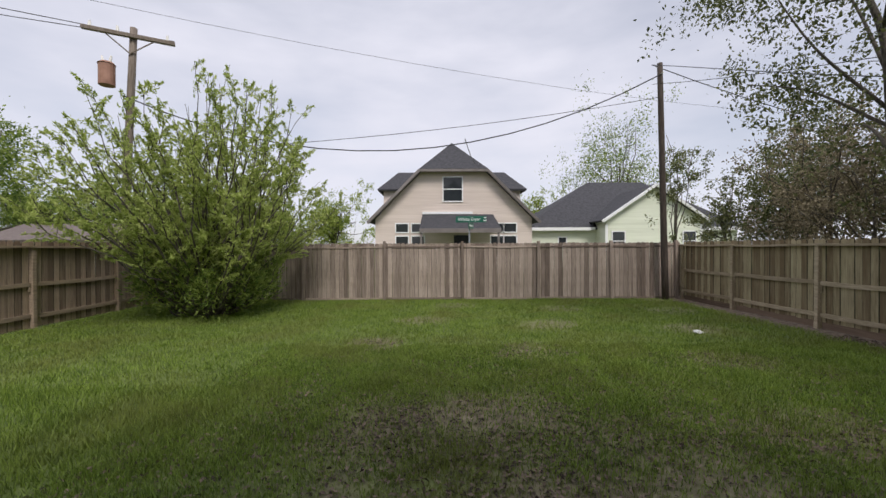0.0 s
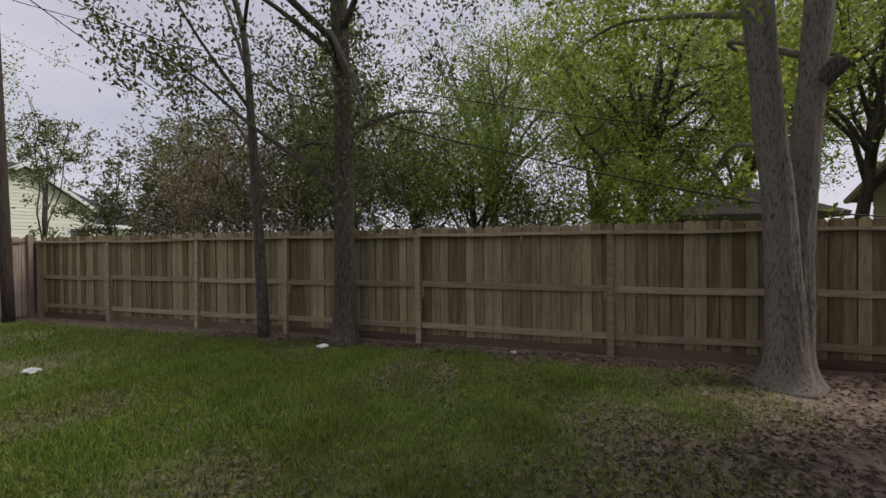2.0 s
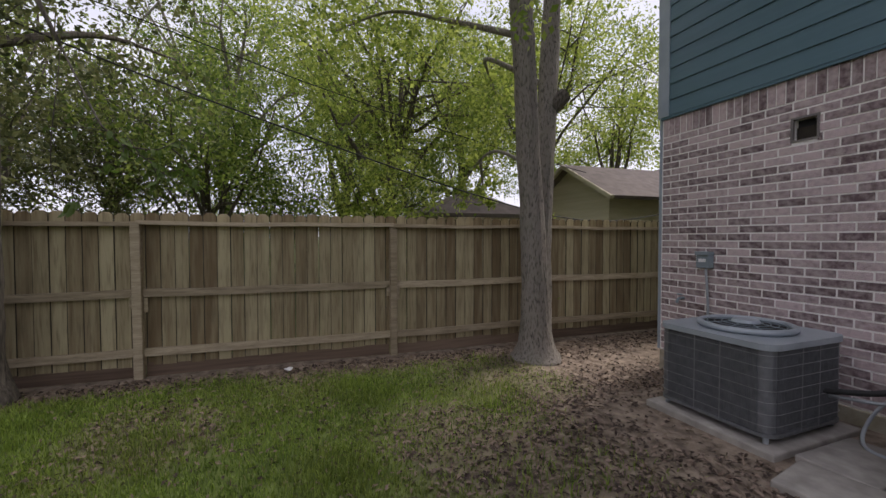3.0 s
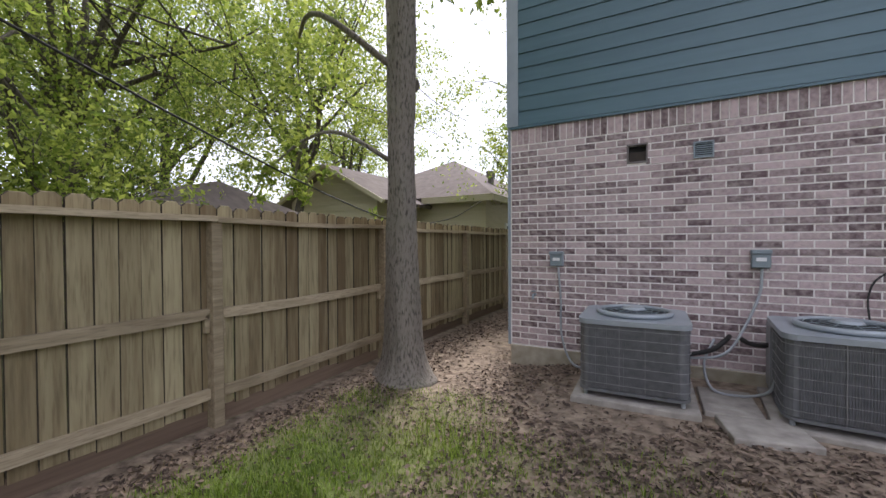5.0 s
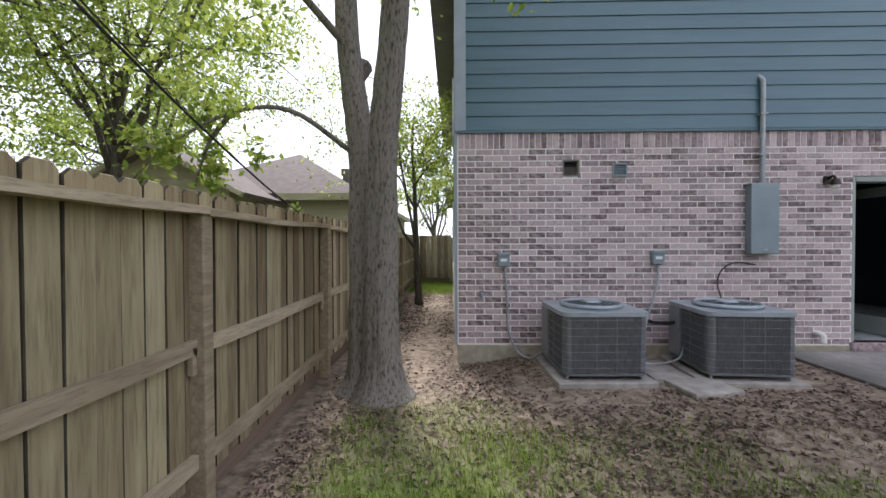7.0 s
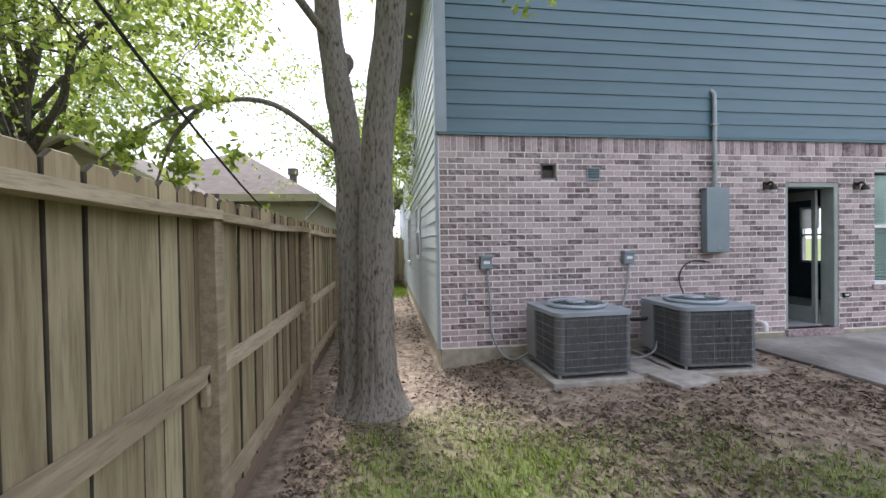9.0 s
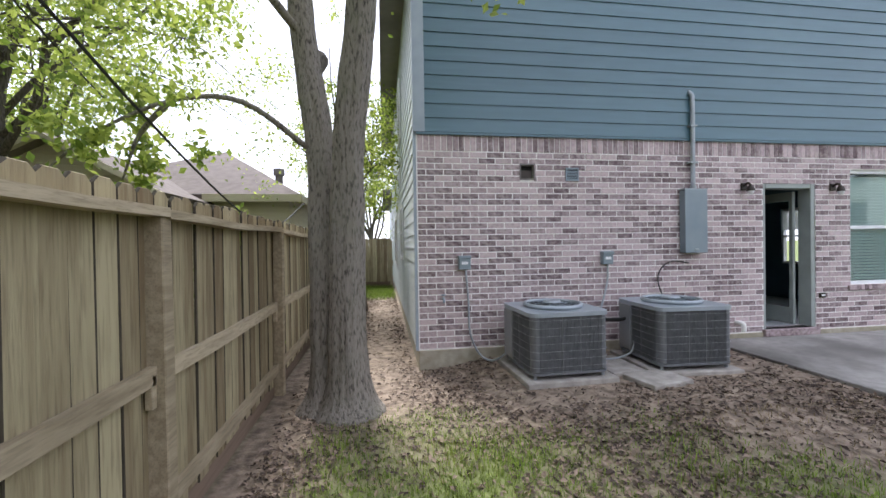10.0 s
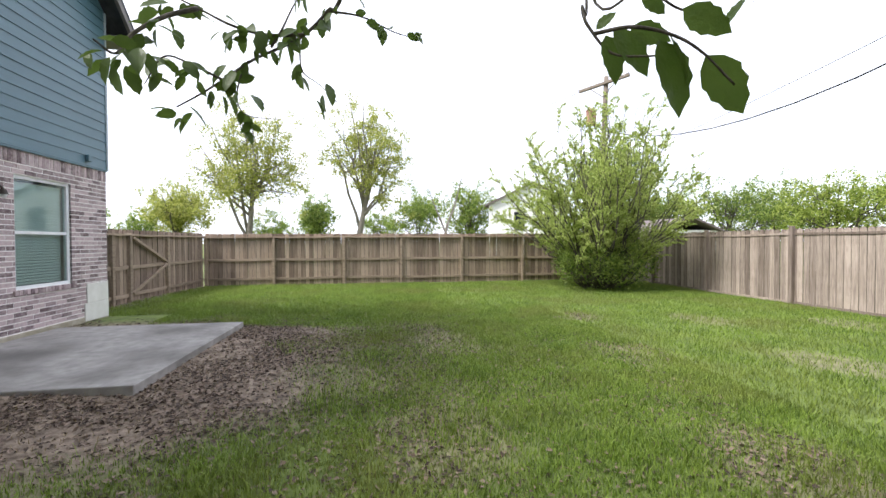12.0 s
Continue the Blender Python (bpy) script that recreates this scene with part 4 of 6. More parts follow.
def tree(name, x, y, height, radius, crown_base, count, leaf, leaf_mat, bark, label, seed, trunk_r=0.12, lean=(0.0, 0.0), limbs=9, spread=0.4, category="tree", group="", z=0.0, bare=0.0):
    rng = np.random.default_rng(seed)
    r2 = random.Random(seed)
    t = thing(name, x, y, z, label, category, group)
    bm = bmesh.new()
    top = height * 0.72
    path = [(lean[0] * k / 6 + rng.normal() * 0.03 * height / 6, lean[1] * k / 6 + rng.normal() * 0.03 * height / 6, top * k / 6 - (0.1 if k == 0 else 0)) for k in range(7)]
    path[0] = (0, 0, -0.1)
    smooth_path = curve_points(path, 3)
    n = len(smooth_path)
    tube(bm, smooth_path, [trunk_r * (1.35 if i == 0 else 1.0) * (1 - 0.75 * i / (n - 1)) for i in range(n)], 10, wobble=0.08, rng=r2)
    ends = []
    for i in range(limbs):
        f = rng.uniform(crown_base * 0.75 / height, 0.68)
        k = min(int(f * height / top * (n - 1)), n - 1)
        start = smooth_path[k]
        az = i * 2.4 + rng.uniform(-0.4, 0.4)
        up = rng.uniform(0.0, 1.0)
        rr = radius * math.cos(up * 1.2) * rng.uniform(0.7, 1.05)
        zc = crown_base + (height - crown_base) * (0.25 + 0.75 * math.sin(up * 1.4))
        end = (start[0] + rr * math.cos(az), start[1] + rr * math.sin(az), max(zc, start[2] + 0.1))
        pts = limb_points(rng, start, end, (0, 0, 0.25 * radius * rng.uniform(-0.2, 1)))
        r0 = trunk_r * (1 - 0.7 * k / (n - 1)) * 0.6
        tube(bm, pts, [max(r0 * (1 - 0.8 * j / 5), 0.012) for j in range(6)], 6)
        ends.append(pts)
        for j in range(3):
            s = pts[rng.integers(2, 5)]
            e = np.array(s) + rng.normal(size=3) * radius * np.array((0.32, 0.32, 0.28)) + np.array((0, 0, 0.1 * radius))
            sub = limb_points(rng, s, e, (0, 0, 0.1), 4)
            tube(bm, sub, [max(r0 * 0.4 * (1 - 0.8 * q / 4), 0.008) for q in range(5)], 5)
            ends.append(sub)
    part("trunk", bm, bark, t, smooth=True)
    pts = crown_points(rng, ends, count, spread)
    pts = pts[pts[:, 2] > 0.15]
    crown = new("crown", leaves_mesh("crown", pts, leaf, leaf_mat, rng))
    crown.parent = t
    return t


def shrub(x, y, height, radius, count, leaf, mat, label, seed, stems=30, aspect=0.3, category="shrub", spread=0.16, bark=None, z=0.0, group=""):
    """Many stems rising from one base, leafed most of their length."""
    rng = np.random.default_rng(seed)
    t = thing("shrub", x, y, z, label, category, group)
    bm = bmesh.new()
    centres, axes = [], []
    for i in range(stems):
        az, rad = i * 2.399, radius * math.sqrt(rng.uniform(0.02, 1))
        top = height * (1 - 0.5 * (rad / radius) ** 1.6) * rng.uniform(0.66, 1.1)
        a = np.array((0.3 * rad * math.cos(az), 0.3 * rad * math.sin(az), -0.05))
        b = np.array((rad * math.cos(az), rad * math.sin(az), max(top, 0.6)))
        pts = limb_points(rng, a, b, (0.35 * rad * math.cos(az), 0.35 * rad * math.sin(az), 0.0), 8)
        tube(bm, pts, [0.028 * (1 - 0.85 * k / 8) for k in range(9)], 5)
        p = np.array(pts)
        m = count // stems
        s = rng.uniform(0.06 + 0.3 * (rad / radius) ** 2, 1.0, m) ** 0.8 * 8
        k = np.minimum(s.astype(int), 7)
        c = p[k] + (p[k + 1] - p[k]) * (s - k)[:, None]
        d = (p[k + 1] - p[k])
        d /= np.linalg.norm(d, axis=1)[:, None]
        taper = (1.15 - s / 8)[:, None]
        off = rng.normal(size=(m, 3)) * spread * 2.0 * np.clip(taper, 0.14, 1)
        centres.append(c + off)
        axes.append(d + off / (np.linalg.norm(off, axis=1)[:, None] + 1e-6) * 0.8)
    part("stem", bm, bark or BARK_D, t)
    c, a = np.concatenate(centres), np.concatenate(axes)
    keep = c[:, 2] > 0.03
    f = new("foliage", leaves_mesh("foliage", c[keep], leaf, mat, rng, aspect=aspect, axes=a[keep]))
    f.parent = t
    return t


def plume_bush(x, y, height, radius, stems, label, seed):
    """Stems splaying out of a narrow foot, each a plume of leafy side shoots."""
    rng = np.random.default_rng(seed)
    t = thing("shrub", x, y, 0.0, label, "shrub")
    bm = bmesh.new()
    centres, axes = [], []
    for i in range(stems):
        az = i * 2.399 + rng.uniform(-0.2, 0.2)
        f = rng.uniform(0.0, 1.0) ** 0.42
        out = np.array((math.cos(az), math.sin(az), 0.0))
        a = out * 0.3 * f + np.array((0, 0, -0.05))
        top = height * (1 - 0.5 * f ** 2.6) * rng.uniform(0.72, 1.04)
        b = out * radius * f * rng.uniform(0.75, 1.08) + np.array((0, 0, top))
        p = np.array(limb_points(rng, a, b, out * 0.25 * f + np.array((0, 0, 0.35 * f)), 8))
        tube(bm, [tuple(q) for q in p], [0.03 * (1 - 0.85 * k / 8) for k in range(9)], 5)
        n = int(9 + 10 * rng.random())
        for j in range(n):
            s = rng.uniform(0.26, 1.0) * 8
            k = min(int(s), 7)
            start = p[k] + (p[k + 1] - p[k]) * (s - k)
            d = (p[k + 1] - p[k]) / np.linalg.norm(p[k + 1] - p[k])
            side = rng.normal(size=3) * (0.75, 0.75, 0.3)
            d = d * 0.75 + side / np.linalg.norm(side) * 0.75 + np.array((0, 0, 0.25))
            d /= np.linalg.norm(d)
            length = rng.uniform(0.35, 0.95) * (1.25 - 0.7 * s / 8)
            m = int(70 * length) + 8
            u = rng.uniform(0.05, 1.0, m)[:, None]
            droop = np.array((0, 0, -0.22 * length)) * u ** 2
            c = start + d * length * u + droop + rng.normal(size=(m, 3)) * 0.045 * (1.15 - u)
            centres.append(c)
            axes.append(d + rng.normal(size=(m, 3)) * 0.55)
            tube(bm, [tuple(start), tuple(start + d * length * 0.6 - np.array((0, 0, 0.05 * length)))], [0.007, 0.003], 4)
    part("stem", bm, BARK_D, t)
    c, ax = np.concatenate(centres), np.concatenate(axes)
    keep = c[:, 2] > 0.05
    f = new("foliage", leaves_mesh("foliage", c[keep], 0.10, BUSH, rng, aspect=0.32, axes=ax[keep]))
    f.parent = t
    return t


# the big feathery bush in the corner of the lawn
plume_bush(-11.9, 12.3, 6.2, 3.6, 125, "large feathery bright green willow-like bush in the lawn corner", 21)
shrub(-12.05, 12.3, 2.5, 1.75, 15000, 0.11, LEAF_G, "low dark green undergrowth beside the feathery shrub", 22, stems=40, spread=0.16)


def twin_tree():
    t = thing("tree", 0.86, 1.18, 0.0, "rough-barked double-trunk tree by the fence", "tree", "yard trees")
    rng, r2 = np.random.default_rng(5), random.Random(5)
    left = [(0.07, -0.06, -0.1), (0.07, -0.07, 0.25), (0.10, -0.10, 0.9), (0.12, -0.14, 1.7), (0.16, -0.22, 2.5), (0.30, -0.36, 3.5), (0.42, -0.5, 4.8), (0.5, -0.5, 6.5), (0.5, -0.4, 8.0)]
    right = [(-0.10, 0.06, -0.1), (-0.10, 0.06, 0.25), (-0.10, 0.08, 0.9), (-0.11, 0.12, 1.7), (-0.15, 0.2, 2.5), (-0.28, 0.34, 3.5), (-0.42, 0.5, 4.8), (-0.55, 0.6, 6.5), (-0.6, 0.6, 8.0)]
    ends = []
    for pts, r in ((left, 0.185), (right, 0.19)):
        bm = bmesh.new()
        sp = curve_points(pts, 16)
        n = len(sp)
        radii = [r * (1 + 0.75 * math.exp(-max(p.z, 0) / 0.16)) * (1 - 0.55 * i / n) for i, p in enumerate(sp)]
        tube(bm, sp, radii, 60)
        for v in bm.verts:
            q = min(sp, key=lambda p: abs(p.z - v.co.z))
            out = (v.co - q).normalized()
            ridge = noise.noise(Vector((out.x * 9, out.y * 9, v.co.z * 2.2))) + 0.6 * noise.noise(Vector((out.x * 19, out.y * 19, v.co.z * 4.5 + 7)))
            lump = noise.noise(Vector((out.x * 1.3 + 5, out.y * 1.3, v.co.z * 1.1)))
            v.co += out * (0.016 * ridge + 0.022 * lump)
        part("trunk", bm, BARK, t, smooth=True)
    bm = bmesh.new()
    tube(bm, [(0.27, -0.38, 3.3), (0.2, -0.58, 3.5)], [0.12, 0.10], 10)
    part("cut_stub", bm, BARK_D, t, "sawn-off dark branch stub")
    arcs = [
        [(0.24, -0.15, 2.45), (0.75, 0.15, 2.78), (1.3, 0.2, 2.75), (1.85, 0.25, 2.45), (2.2, 0.3, 2.1)],
        [(1.3, 0.2, 2.75), (1.65, 0.0, 2.5), (1.85, -0.1, 2.1)],
        [(-0.3, 0.4, 3.9), (0.9, 0.9, 4.6), (1.5, 1.6, 4.9), (2.0, 2.4, 4.7)],
        [(-0.35, 0.4, 4.1), (-0.5, 0.8, 4.9), (-0.6, 1.7, 5.3), (-0.8, 2.6, 5.2)],
        [(0.43, -0.5, 5.2), (0.2, -1.2, 6.2), (0.6, -1.9, 6.6)],
        [(-0.45, 0.5, 5.2), (0.4, 1.5, 6.0), (0.2, 2.5, 6.2)],
        [(0.48, -0.5, 6.0), (1.4, 0.2, 6.8), (2.2, -0.3, 6.9)],
        [(0.3, -0.37, 3.6), (1.0, 0.2, 4.2), (1.8, -0.2, 4.3), (2.5, -0.8, 4.0)],
        [(-0.52, 0.58, 6.0), (-0.3, 0.6, 7.0), (0.2, 1.5, 7.3)],
        [(0.5, -0.42, 7.5), (0.9, 1.2, 8.3), (1.0, 1.6, 8.6)],
    ]
    for k, pts in enumerate(arcs):
        bm = bmesh.new()
        sp = curve_points(pts, 5)
        tube(bm, sp, [max((0.03 if k < 2 else 0.045) * (1 - 0.8 * i / len(sp)), 0.007) for i in range(len(sp))], 7)
        part("branch", bm, BARK, t, smooth=True)
        if k > 1:
            ends.append([tuple(p) for p in sp])
    pts = crown_points(rng, ends, 15000, 0.5)
    low = crown_points(rng, [[tuple(p) for p in curve_points(a, 4)] for a in arcs[:2]], 800, 0.2)
    crown = new("crown", leaves_mesh("crown", np.concatenate([pts, low]), 0.085, LEAF_Y, rng, aspect=0.6))
    crown.parent = t


twin_tree()


def yard_tree():
    """The slim dark tree by the fence; its low outer twigs hang near the path."""
    t = thing("tree", 1.14, 6.84, 0.05, "tall dark-barked elm by the fence with hanging leafy branches", "tree", "yard trees")
    rng, r2 = np.random.default_rng(6), random.Random(6)
    bm = bmesh.new()
    sp = curve_points([(0, 0, -0.1), (0, 0, 0.5), (0.0, -0.02, 1.8), (0.0, -0.03, 3.5), (0.02, 0.05, 5.2), (0.1, 0.1, 7.0), (0.15, 0.1, 9.0)], 6)
    tube(bm, sp, [0.175 * (1 + 0.5 * math.exp(-max(p.z, 0) / 0.15)) * (1 - 0.05 * p.z) for p in sp], 16, wobble=0.06, rng=r2)
    part("trunk", bm, BARK_D, t, smooth=True)
    arcs = [
        [(0.0, 0.1, 2.3), (0.0, 0.8, 2.9), (-0.05, 1.8, 3.6), (-0.2, 3.0, 4.6), (-0.5, 4.2, 5.2)],
        [(0.0, 0.0, 3.8), (0.6, 0.6, 4.6), (1.3, 1.2, 5.0)],
        [(0.0, 0.0, 4.4), (-0.4, 1.2, 5.4), (-0.8, 2.2, 5.8)],
        [(0.0, 0.0, 4.8), (-0.5, -1.0, 5.8), (-0.7, -1.8, 6.0)],
        [(0.0, 0.0, 5.4), (0.8, -1.0, 6.4), (1.2, -1.8, 6.6)],
        [(0.0, 0.0, 6.0), (-0.9, 0.4, 7.2), (-1.4, 0.8, 7.6)],
        [(0.0, 0.0, 3.2), (0.9, -0.6, 3.8), (1.6, -1.2, 3.9)],
        [(0.0, 0.0, 6.8), (0.5, 1.0, 8.0), (0.7, 1.8, 8.4)],
        [(0.0, 0.0, 3.0), (0.5, 0.9, 3.3), (0.9, 1.9, 3.2)],
        [(0.0, 0.0, 4.1), (-0.8, -0.3, 4.4), (-1.3, -0.9, 3.6), (-1.45, -1.3, 2.75)],
    ]
    canopy = (((0.05, 0.05, 5.2), (-1.2, 0.3, 6.6), (-2.6, 0.8, 7.4), (-3.6, 0.9, 7.7)), ((0.1, 0.1, 6.0), (-0.9, -1.2, 7.4), (-2.2, -1.9, 8.0), (-3.0, -2.4, 8.0)), ((0.1, 0.1, 6.6), (-0.8, 1.6, 7.8), (-1.8, 2.8, 8.2), (-2.4, 3.6, 8.1)), ((0.1, 0.1, 7.2), (-1.4, 0.0, 8.8), (-2.6, -0.4, 9.4)), ((0.1, 0.1, 6.2), (0.5, -1.6, 7.4), (0.2, -3.0, 7.9)), ((0.0, 0.0, 4.6), (-1.0, 1.0, 5.6), (-1.9, 1.9, 6.2), (-2.4, 2.4, 6.2)))
    ends = []
    for pts in canopy:
        bm = bmesh.new()
        q = curve_points(pts, 5)
        tube(bm, q, [max(0.06 * (1 - 0.85 * i / len(q)), 0.008) for i in range(len(q))], 7)
        part("branch", bm, BARK_D, t, smooth=True)
        ends.append([tuple(p) for p in q])
    for k, pts in enumerate(arcs):
        bm = bmesh.new()
        q = curve_points(pts, 5)
        tube(bm, q, [max(0.055 * (1 - 0.85 * i / len(q)), 0.007) for i in range(len(q))], 7)
        part("branch", bm, BARK_D, t, smooth=True)
        if k != 9:
            ends.append([tuple(p) for p in q])
    around = np.stack([rng.normal(0, 0.32, 1700), rng.normal(0, 0.32, 1700), rng.uniform(2.0, 5.5, 1700)], 1)
    crown = new("crown", leaves_mesh("crown", np.concatenate([crown_points(rng, ends, 21000, 0.5), around]), 0.085, LEAF_D, rng, aspect=0.55, droop=0.8))
    crown.parent = t
    return t


def elm_leaf(length):
    """An ovate, serrated, slightly folded leaf along +x."""
    bm = bmesh.new()
    n = 9
    spine, l, r = [], [], []
    for i in range(n + 1):
        u = i / n
        w = 0.25 * length * (math.sin(math.pi * u ** 0.8) ** 0.8 if 0 < u < 1 else 0)
        w *= 1.0 + (0.10 if i % 2 else -0.04)
        bend = -0.22 * length * u * u
        spine.append(bm.verts.new((u * length, 0, bend)))
        if 0 < i < n:
            l.append(bm.verts.new((u * length + 0.03 * length * (i % 2), w, bend + 0.25 * w)))
            r.append(bm.verts.new((u * length + 0.03 * length * (i % 2), -w, bend + 0.25 * w)))
    for row, flip in ((l, False), (r, True)):
        for i in range(n):
            if i == 0:
                f = (spine[0], spine[1], row[0])
            elif i == n - 1:
                f = (spine[i], spine[n], row[i - 1])
            else:
                f = (spine[i], spine[i + 1], row[i], row[i - 1])
            bm.faces.new(f[::-1] if flip else f)
    return to_mesh("leaf", bm, LEAF_N, True)


def near_twigs(t):
    rng = random.Random(11)
    base = Vector((1.14, 6.84, 0.05))
    small, big = elm_leaf(0.062), elm_leaf(0.1)
    for pts, n, r in TWIGS:
        sp = [p - base for p in curve_points(pts, 8)]
        bm = bmesh.new()
        tube(bm, sp, [0.007 * r * (1 - 0.75 * i / len(sp)) for i in range(len(sp))], 6)
        b = part("twig", bm, BARK_D, t, smooth=True)
        for i in range(n):
            f = (0.15 + 0.85 * (i + rng.random() * 0.6) / n) * (len(sp) - 1)
            k = min(int(f), len(sp) - 2)
            p = sp[k].lerp(sp[k + 1], min(f - k, 1.0))
            m = Matrix.Translation(p + Vector((rng.uniform(-1, 1), rng.uniform(-1, 1), rng.uniform(-0.9, 0.3))) * 0.035) @ pose(0, 0, 0, rng.uniform(-70, 70), rng.uniform(0, 80), rng.uniform(0, 360)).to_3x3().to_4x4()
            s = rng.uniform(0.5, 1.1)
            piece("leaf", small, b, m @ Matrix.Diagonal((s, s, s, 1)))
    for pts in STEMS:
        sp = [p - base for p in curve_points(pts, 8)]
        bm = bmesh.new()
        tube(bm, sp, [0.0028 * (1 - 0.6 * i / len(sp)) for i in range(len(sp))], 6)
        b = part("twig", bm, BARK_D, t, smooth=True)
    for foot, tip in BIG_LEAVES:
        d = Vector(tip) - Vector(foot)
        turn = d.to_track_quat("X", "Z").to_matrix().to_4x4() @ pose(0, 0, 0, rng.uniform(50, 115), 0, 0)
        s = d.length / 0.1
        piece("leaf", big, b, Matrix.Translation(Vector(foot) - base) @ turn @ Matrix.Diagonal((s, s, s, 1)))


TWIGS = (
    (((-0.31, 5.54, 2.80), (-0.784, 5.173, 2.238), (-0.805, 5.110, 2.153), (-0.801, 5.036, 2.072), (-0.785, 4.924, 2.001), (-0.757, 4.856, 1.932), (-0.751, 4.798, 1.887), (-0.742, 4.753, 1.854)), 34, 0.90),
    (((-0.799, 5.051, 2.081), (-0.785, 4.953, 2.067), (-0.760, 4.877, 2.073), (-0.768, 4.795, 2.114), (-0.773, 4.714, 2.152)), 22, 0.80),
    (((-0.726, 4.811, 2.091), (-0.672, 4.761, 2.037), (-0.623, 4.722, 1.971), (-0.583, 4.711, 1.910), (-0.520, 4.709, 1.908)), 24, 0.90),
    (((-0.757, 4.856, 1.932), (-0.726, 4.797, 1.953), (-0.701, 4.746, 1.959), (-0.704, 4.701, 1.892)), 14, 0.60),
    (((-0.805, 5.110, 2.153), (-0.831, 5.200, 2.159), (-0.874, 5.298, 2.143), (-0.893, 5.376, 2.138)), 9, 0.50),
    (((-0.783, 4.910, 1.995), (-0.784, 4.888, 1.947), (-0.790, 4.879, 1.890), (-0.807, 4.901, 1.859), (-0.827, 4.976, 1.858)), 10, 0.40),
    (((-0.801, 5.036, 2.072), (-0.834, 5.036, 1.999), (-0.852, 5.079, 1.969), (-0.875, 5.132, 1.923)), 6, 0.35),
    (((-0.791, 4.965, 2.037), (-0.785, 4.996, 2.088), (-0.765, 5.029, 2.139), (-0.764, 5.065, 2.193)), 10, 0.50),
)
STEMS = (
    (((-0.31, 5.54, 2.80), (-0.316, 5.605, 1.999), (-0.175, 5.526, 1.840), (-0.150, 5.529, 1.792), (-0.132, 5.546, 1.759), (-0.115, 5.578, 1.750), (-0.098, 5.604, 1.747))),
    (((-0.150, 5.529, 1.792), (-0.111, 5.559, 1.783), (-0.091, 5.599, 1.766), (-0.079, 5.630, 1.741), (-0.068, 5.662, 1.701))),
    (((-0.31, 5.54, 2.80), (-0.316, 5.605, 1.999), (-0.118, 5.580, 1.836), (-0.093, 5.607, 1.800), (-0.072, 5.627, 1.783))),
)
BIG_LEAVES = (
    ((-0.136, 5.538, 1.784), (-0.129, 5.556, 1.724)),
    ((-0.130, 5.545, 1.787), (-0.114, 5.591, 1.733)),
    ((-0.101, 5.587, 1.764), (-0.087, 5.622, 1.675)),
    ((-0.093, 5.596, 1.767), (-0.109, 5.647, 1.703)),
    ((-0.083, 5.606, 1.794), (-0.056, 5.646, 1.756)),
    ((-0.078, 5.632, 1.738), (-0.066, 5.677, 1.668)),
    ((-0.147, 5.531, 1.796), (-0.128, 5.546, 1.812)),
    ((-0.115, 5.574, 1.827), (-0.108, 5.604, 1.803)),
    ((-0.071, 5.653, 1.771), (-0.052, 5.656, 1.796)),
    ((-0.120, 5.562, 1.787), (-0.100, 5.606, 1.766)),
)
elm = yard_tree()
near_twigs(elm)

slim = thing("tree", 1.15, 8.4, 0.0, "slender grey-barked young tree against the fence", "tree", "yard trees")
srng = np.random.default_rng(9)
bm = bmesh.new()
sp = curve_points([(0, 0, -0.1), (0.0, 0.08, 1.6), (0, 0.2, 3.5), (0.0, 0.35, 5.2), (0.0, 0.85, 6.7), (0.1, 1.3, 8.5)], 6)
tube(bm, sp, [max(0.10 * (1 - 0.09 * p.z), 0.02) for p in sp], 12)
part("trunk", bm, BARK_D, slim, smooth=True)
ends = []
for pts in ([(0, 0.25, 3.9), (-0.6, 0.9, 5.2), (-0.9, 1.6, 6.8)], [(0, 0.3, 4.6), (0.4, 1.2, 6.2), (0.5, 2.0, 7.6)], [(0, 0.35, 5.2), (-0.5, -0.4, 6.5), (-0.8, -0.8, 7.5)], [(0, 0.2, 3.2), (0.5, 1.1, 3.9), (0.7, 2.0, 4.1)], [(0, 0.85, 6.7), (-0.4, 2.0, 7.4), (-0.6, 2.9, 7.6)]):
    bm = bmesh.new()
    q = curve_points(pts, 5)
    tube(bm, q, [max(0.035 * (1 - 0.8 * i / len(q)), 0.006) for i in range(len(q))], 6)
    part("branch", bm, BARK_D, slim, smooth=True)
    ends.append([tuple(p) for p in q])
crown = new("crown", leaves_mesh("crown", crown_points(srng, ends, 2400, 0.5), 0.075, LEAF_D, srng, droop=0.9))
crown.parent = slim

# side yard and neighbours' trees behind the fence
tree("tree", 0.9, -4.9, 6.6, 1.5, 1.7, 9500, 0.09, LEAF_Y, BARK_D, "small yellow-green tree in the side yard", 31, 0.09, (0.15, -0.3), 8, 0.35)
tree("tree", 1.0, -14.0, 6.0, 1.7, 1.2, 5000, 0.12, LEAF_Y, BARK, "bushy tree behind the side yard fence", 32, 0.12, (-0.3, 0.5), 12, 0.4)
tree("tree", 8.8, 1.6, 9.5, 4.6, 2.6, 42000, 0.10, LEAF_Y, BARK_D, "spreading yellow-green tree with dark limbs behind the fence", 33, 0.24, (0.3, -0.6), 18, 0.62)
tree("tree", 13.5, 6.5, 11.5, 4.6, 3.2, 26000, 0.12, LEAF_G, BARK, "tall many-limbed light green tree behind the fence", 34, 0.26, (0.5, 0.8), 18, 0.7)
tree("tree", 7.0, -2.6, 8.5, 3.6, 3.6, 26000, 0.09, LEAF_Y, BARK_D, "yellow-green tree over the neighbouring roof", 35, 0.16, (-0.4, -0.3), 12, 0.6)
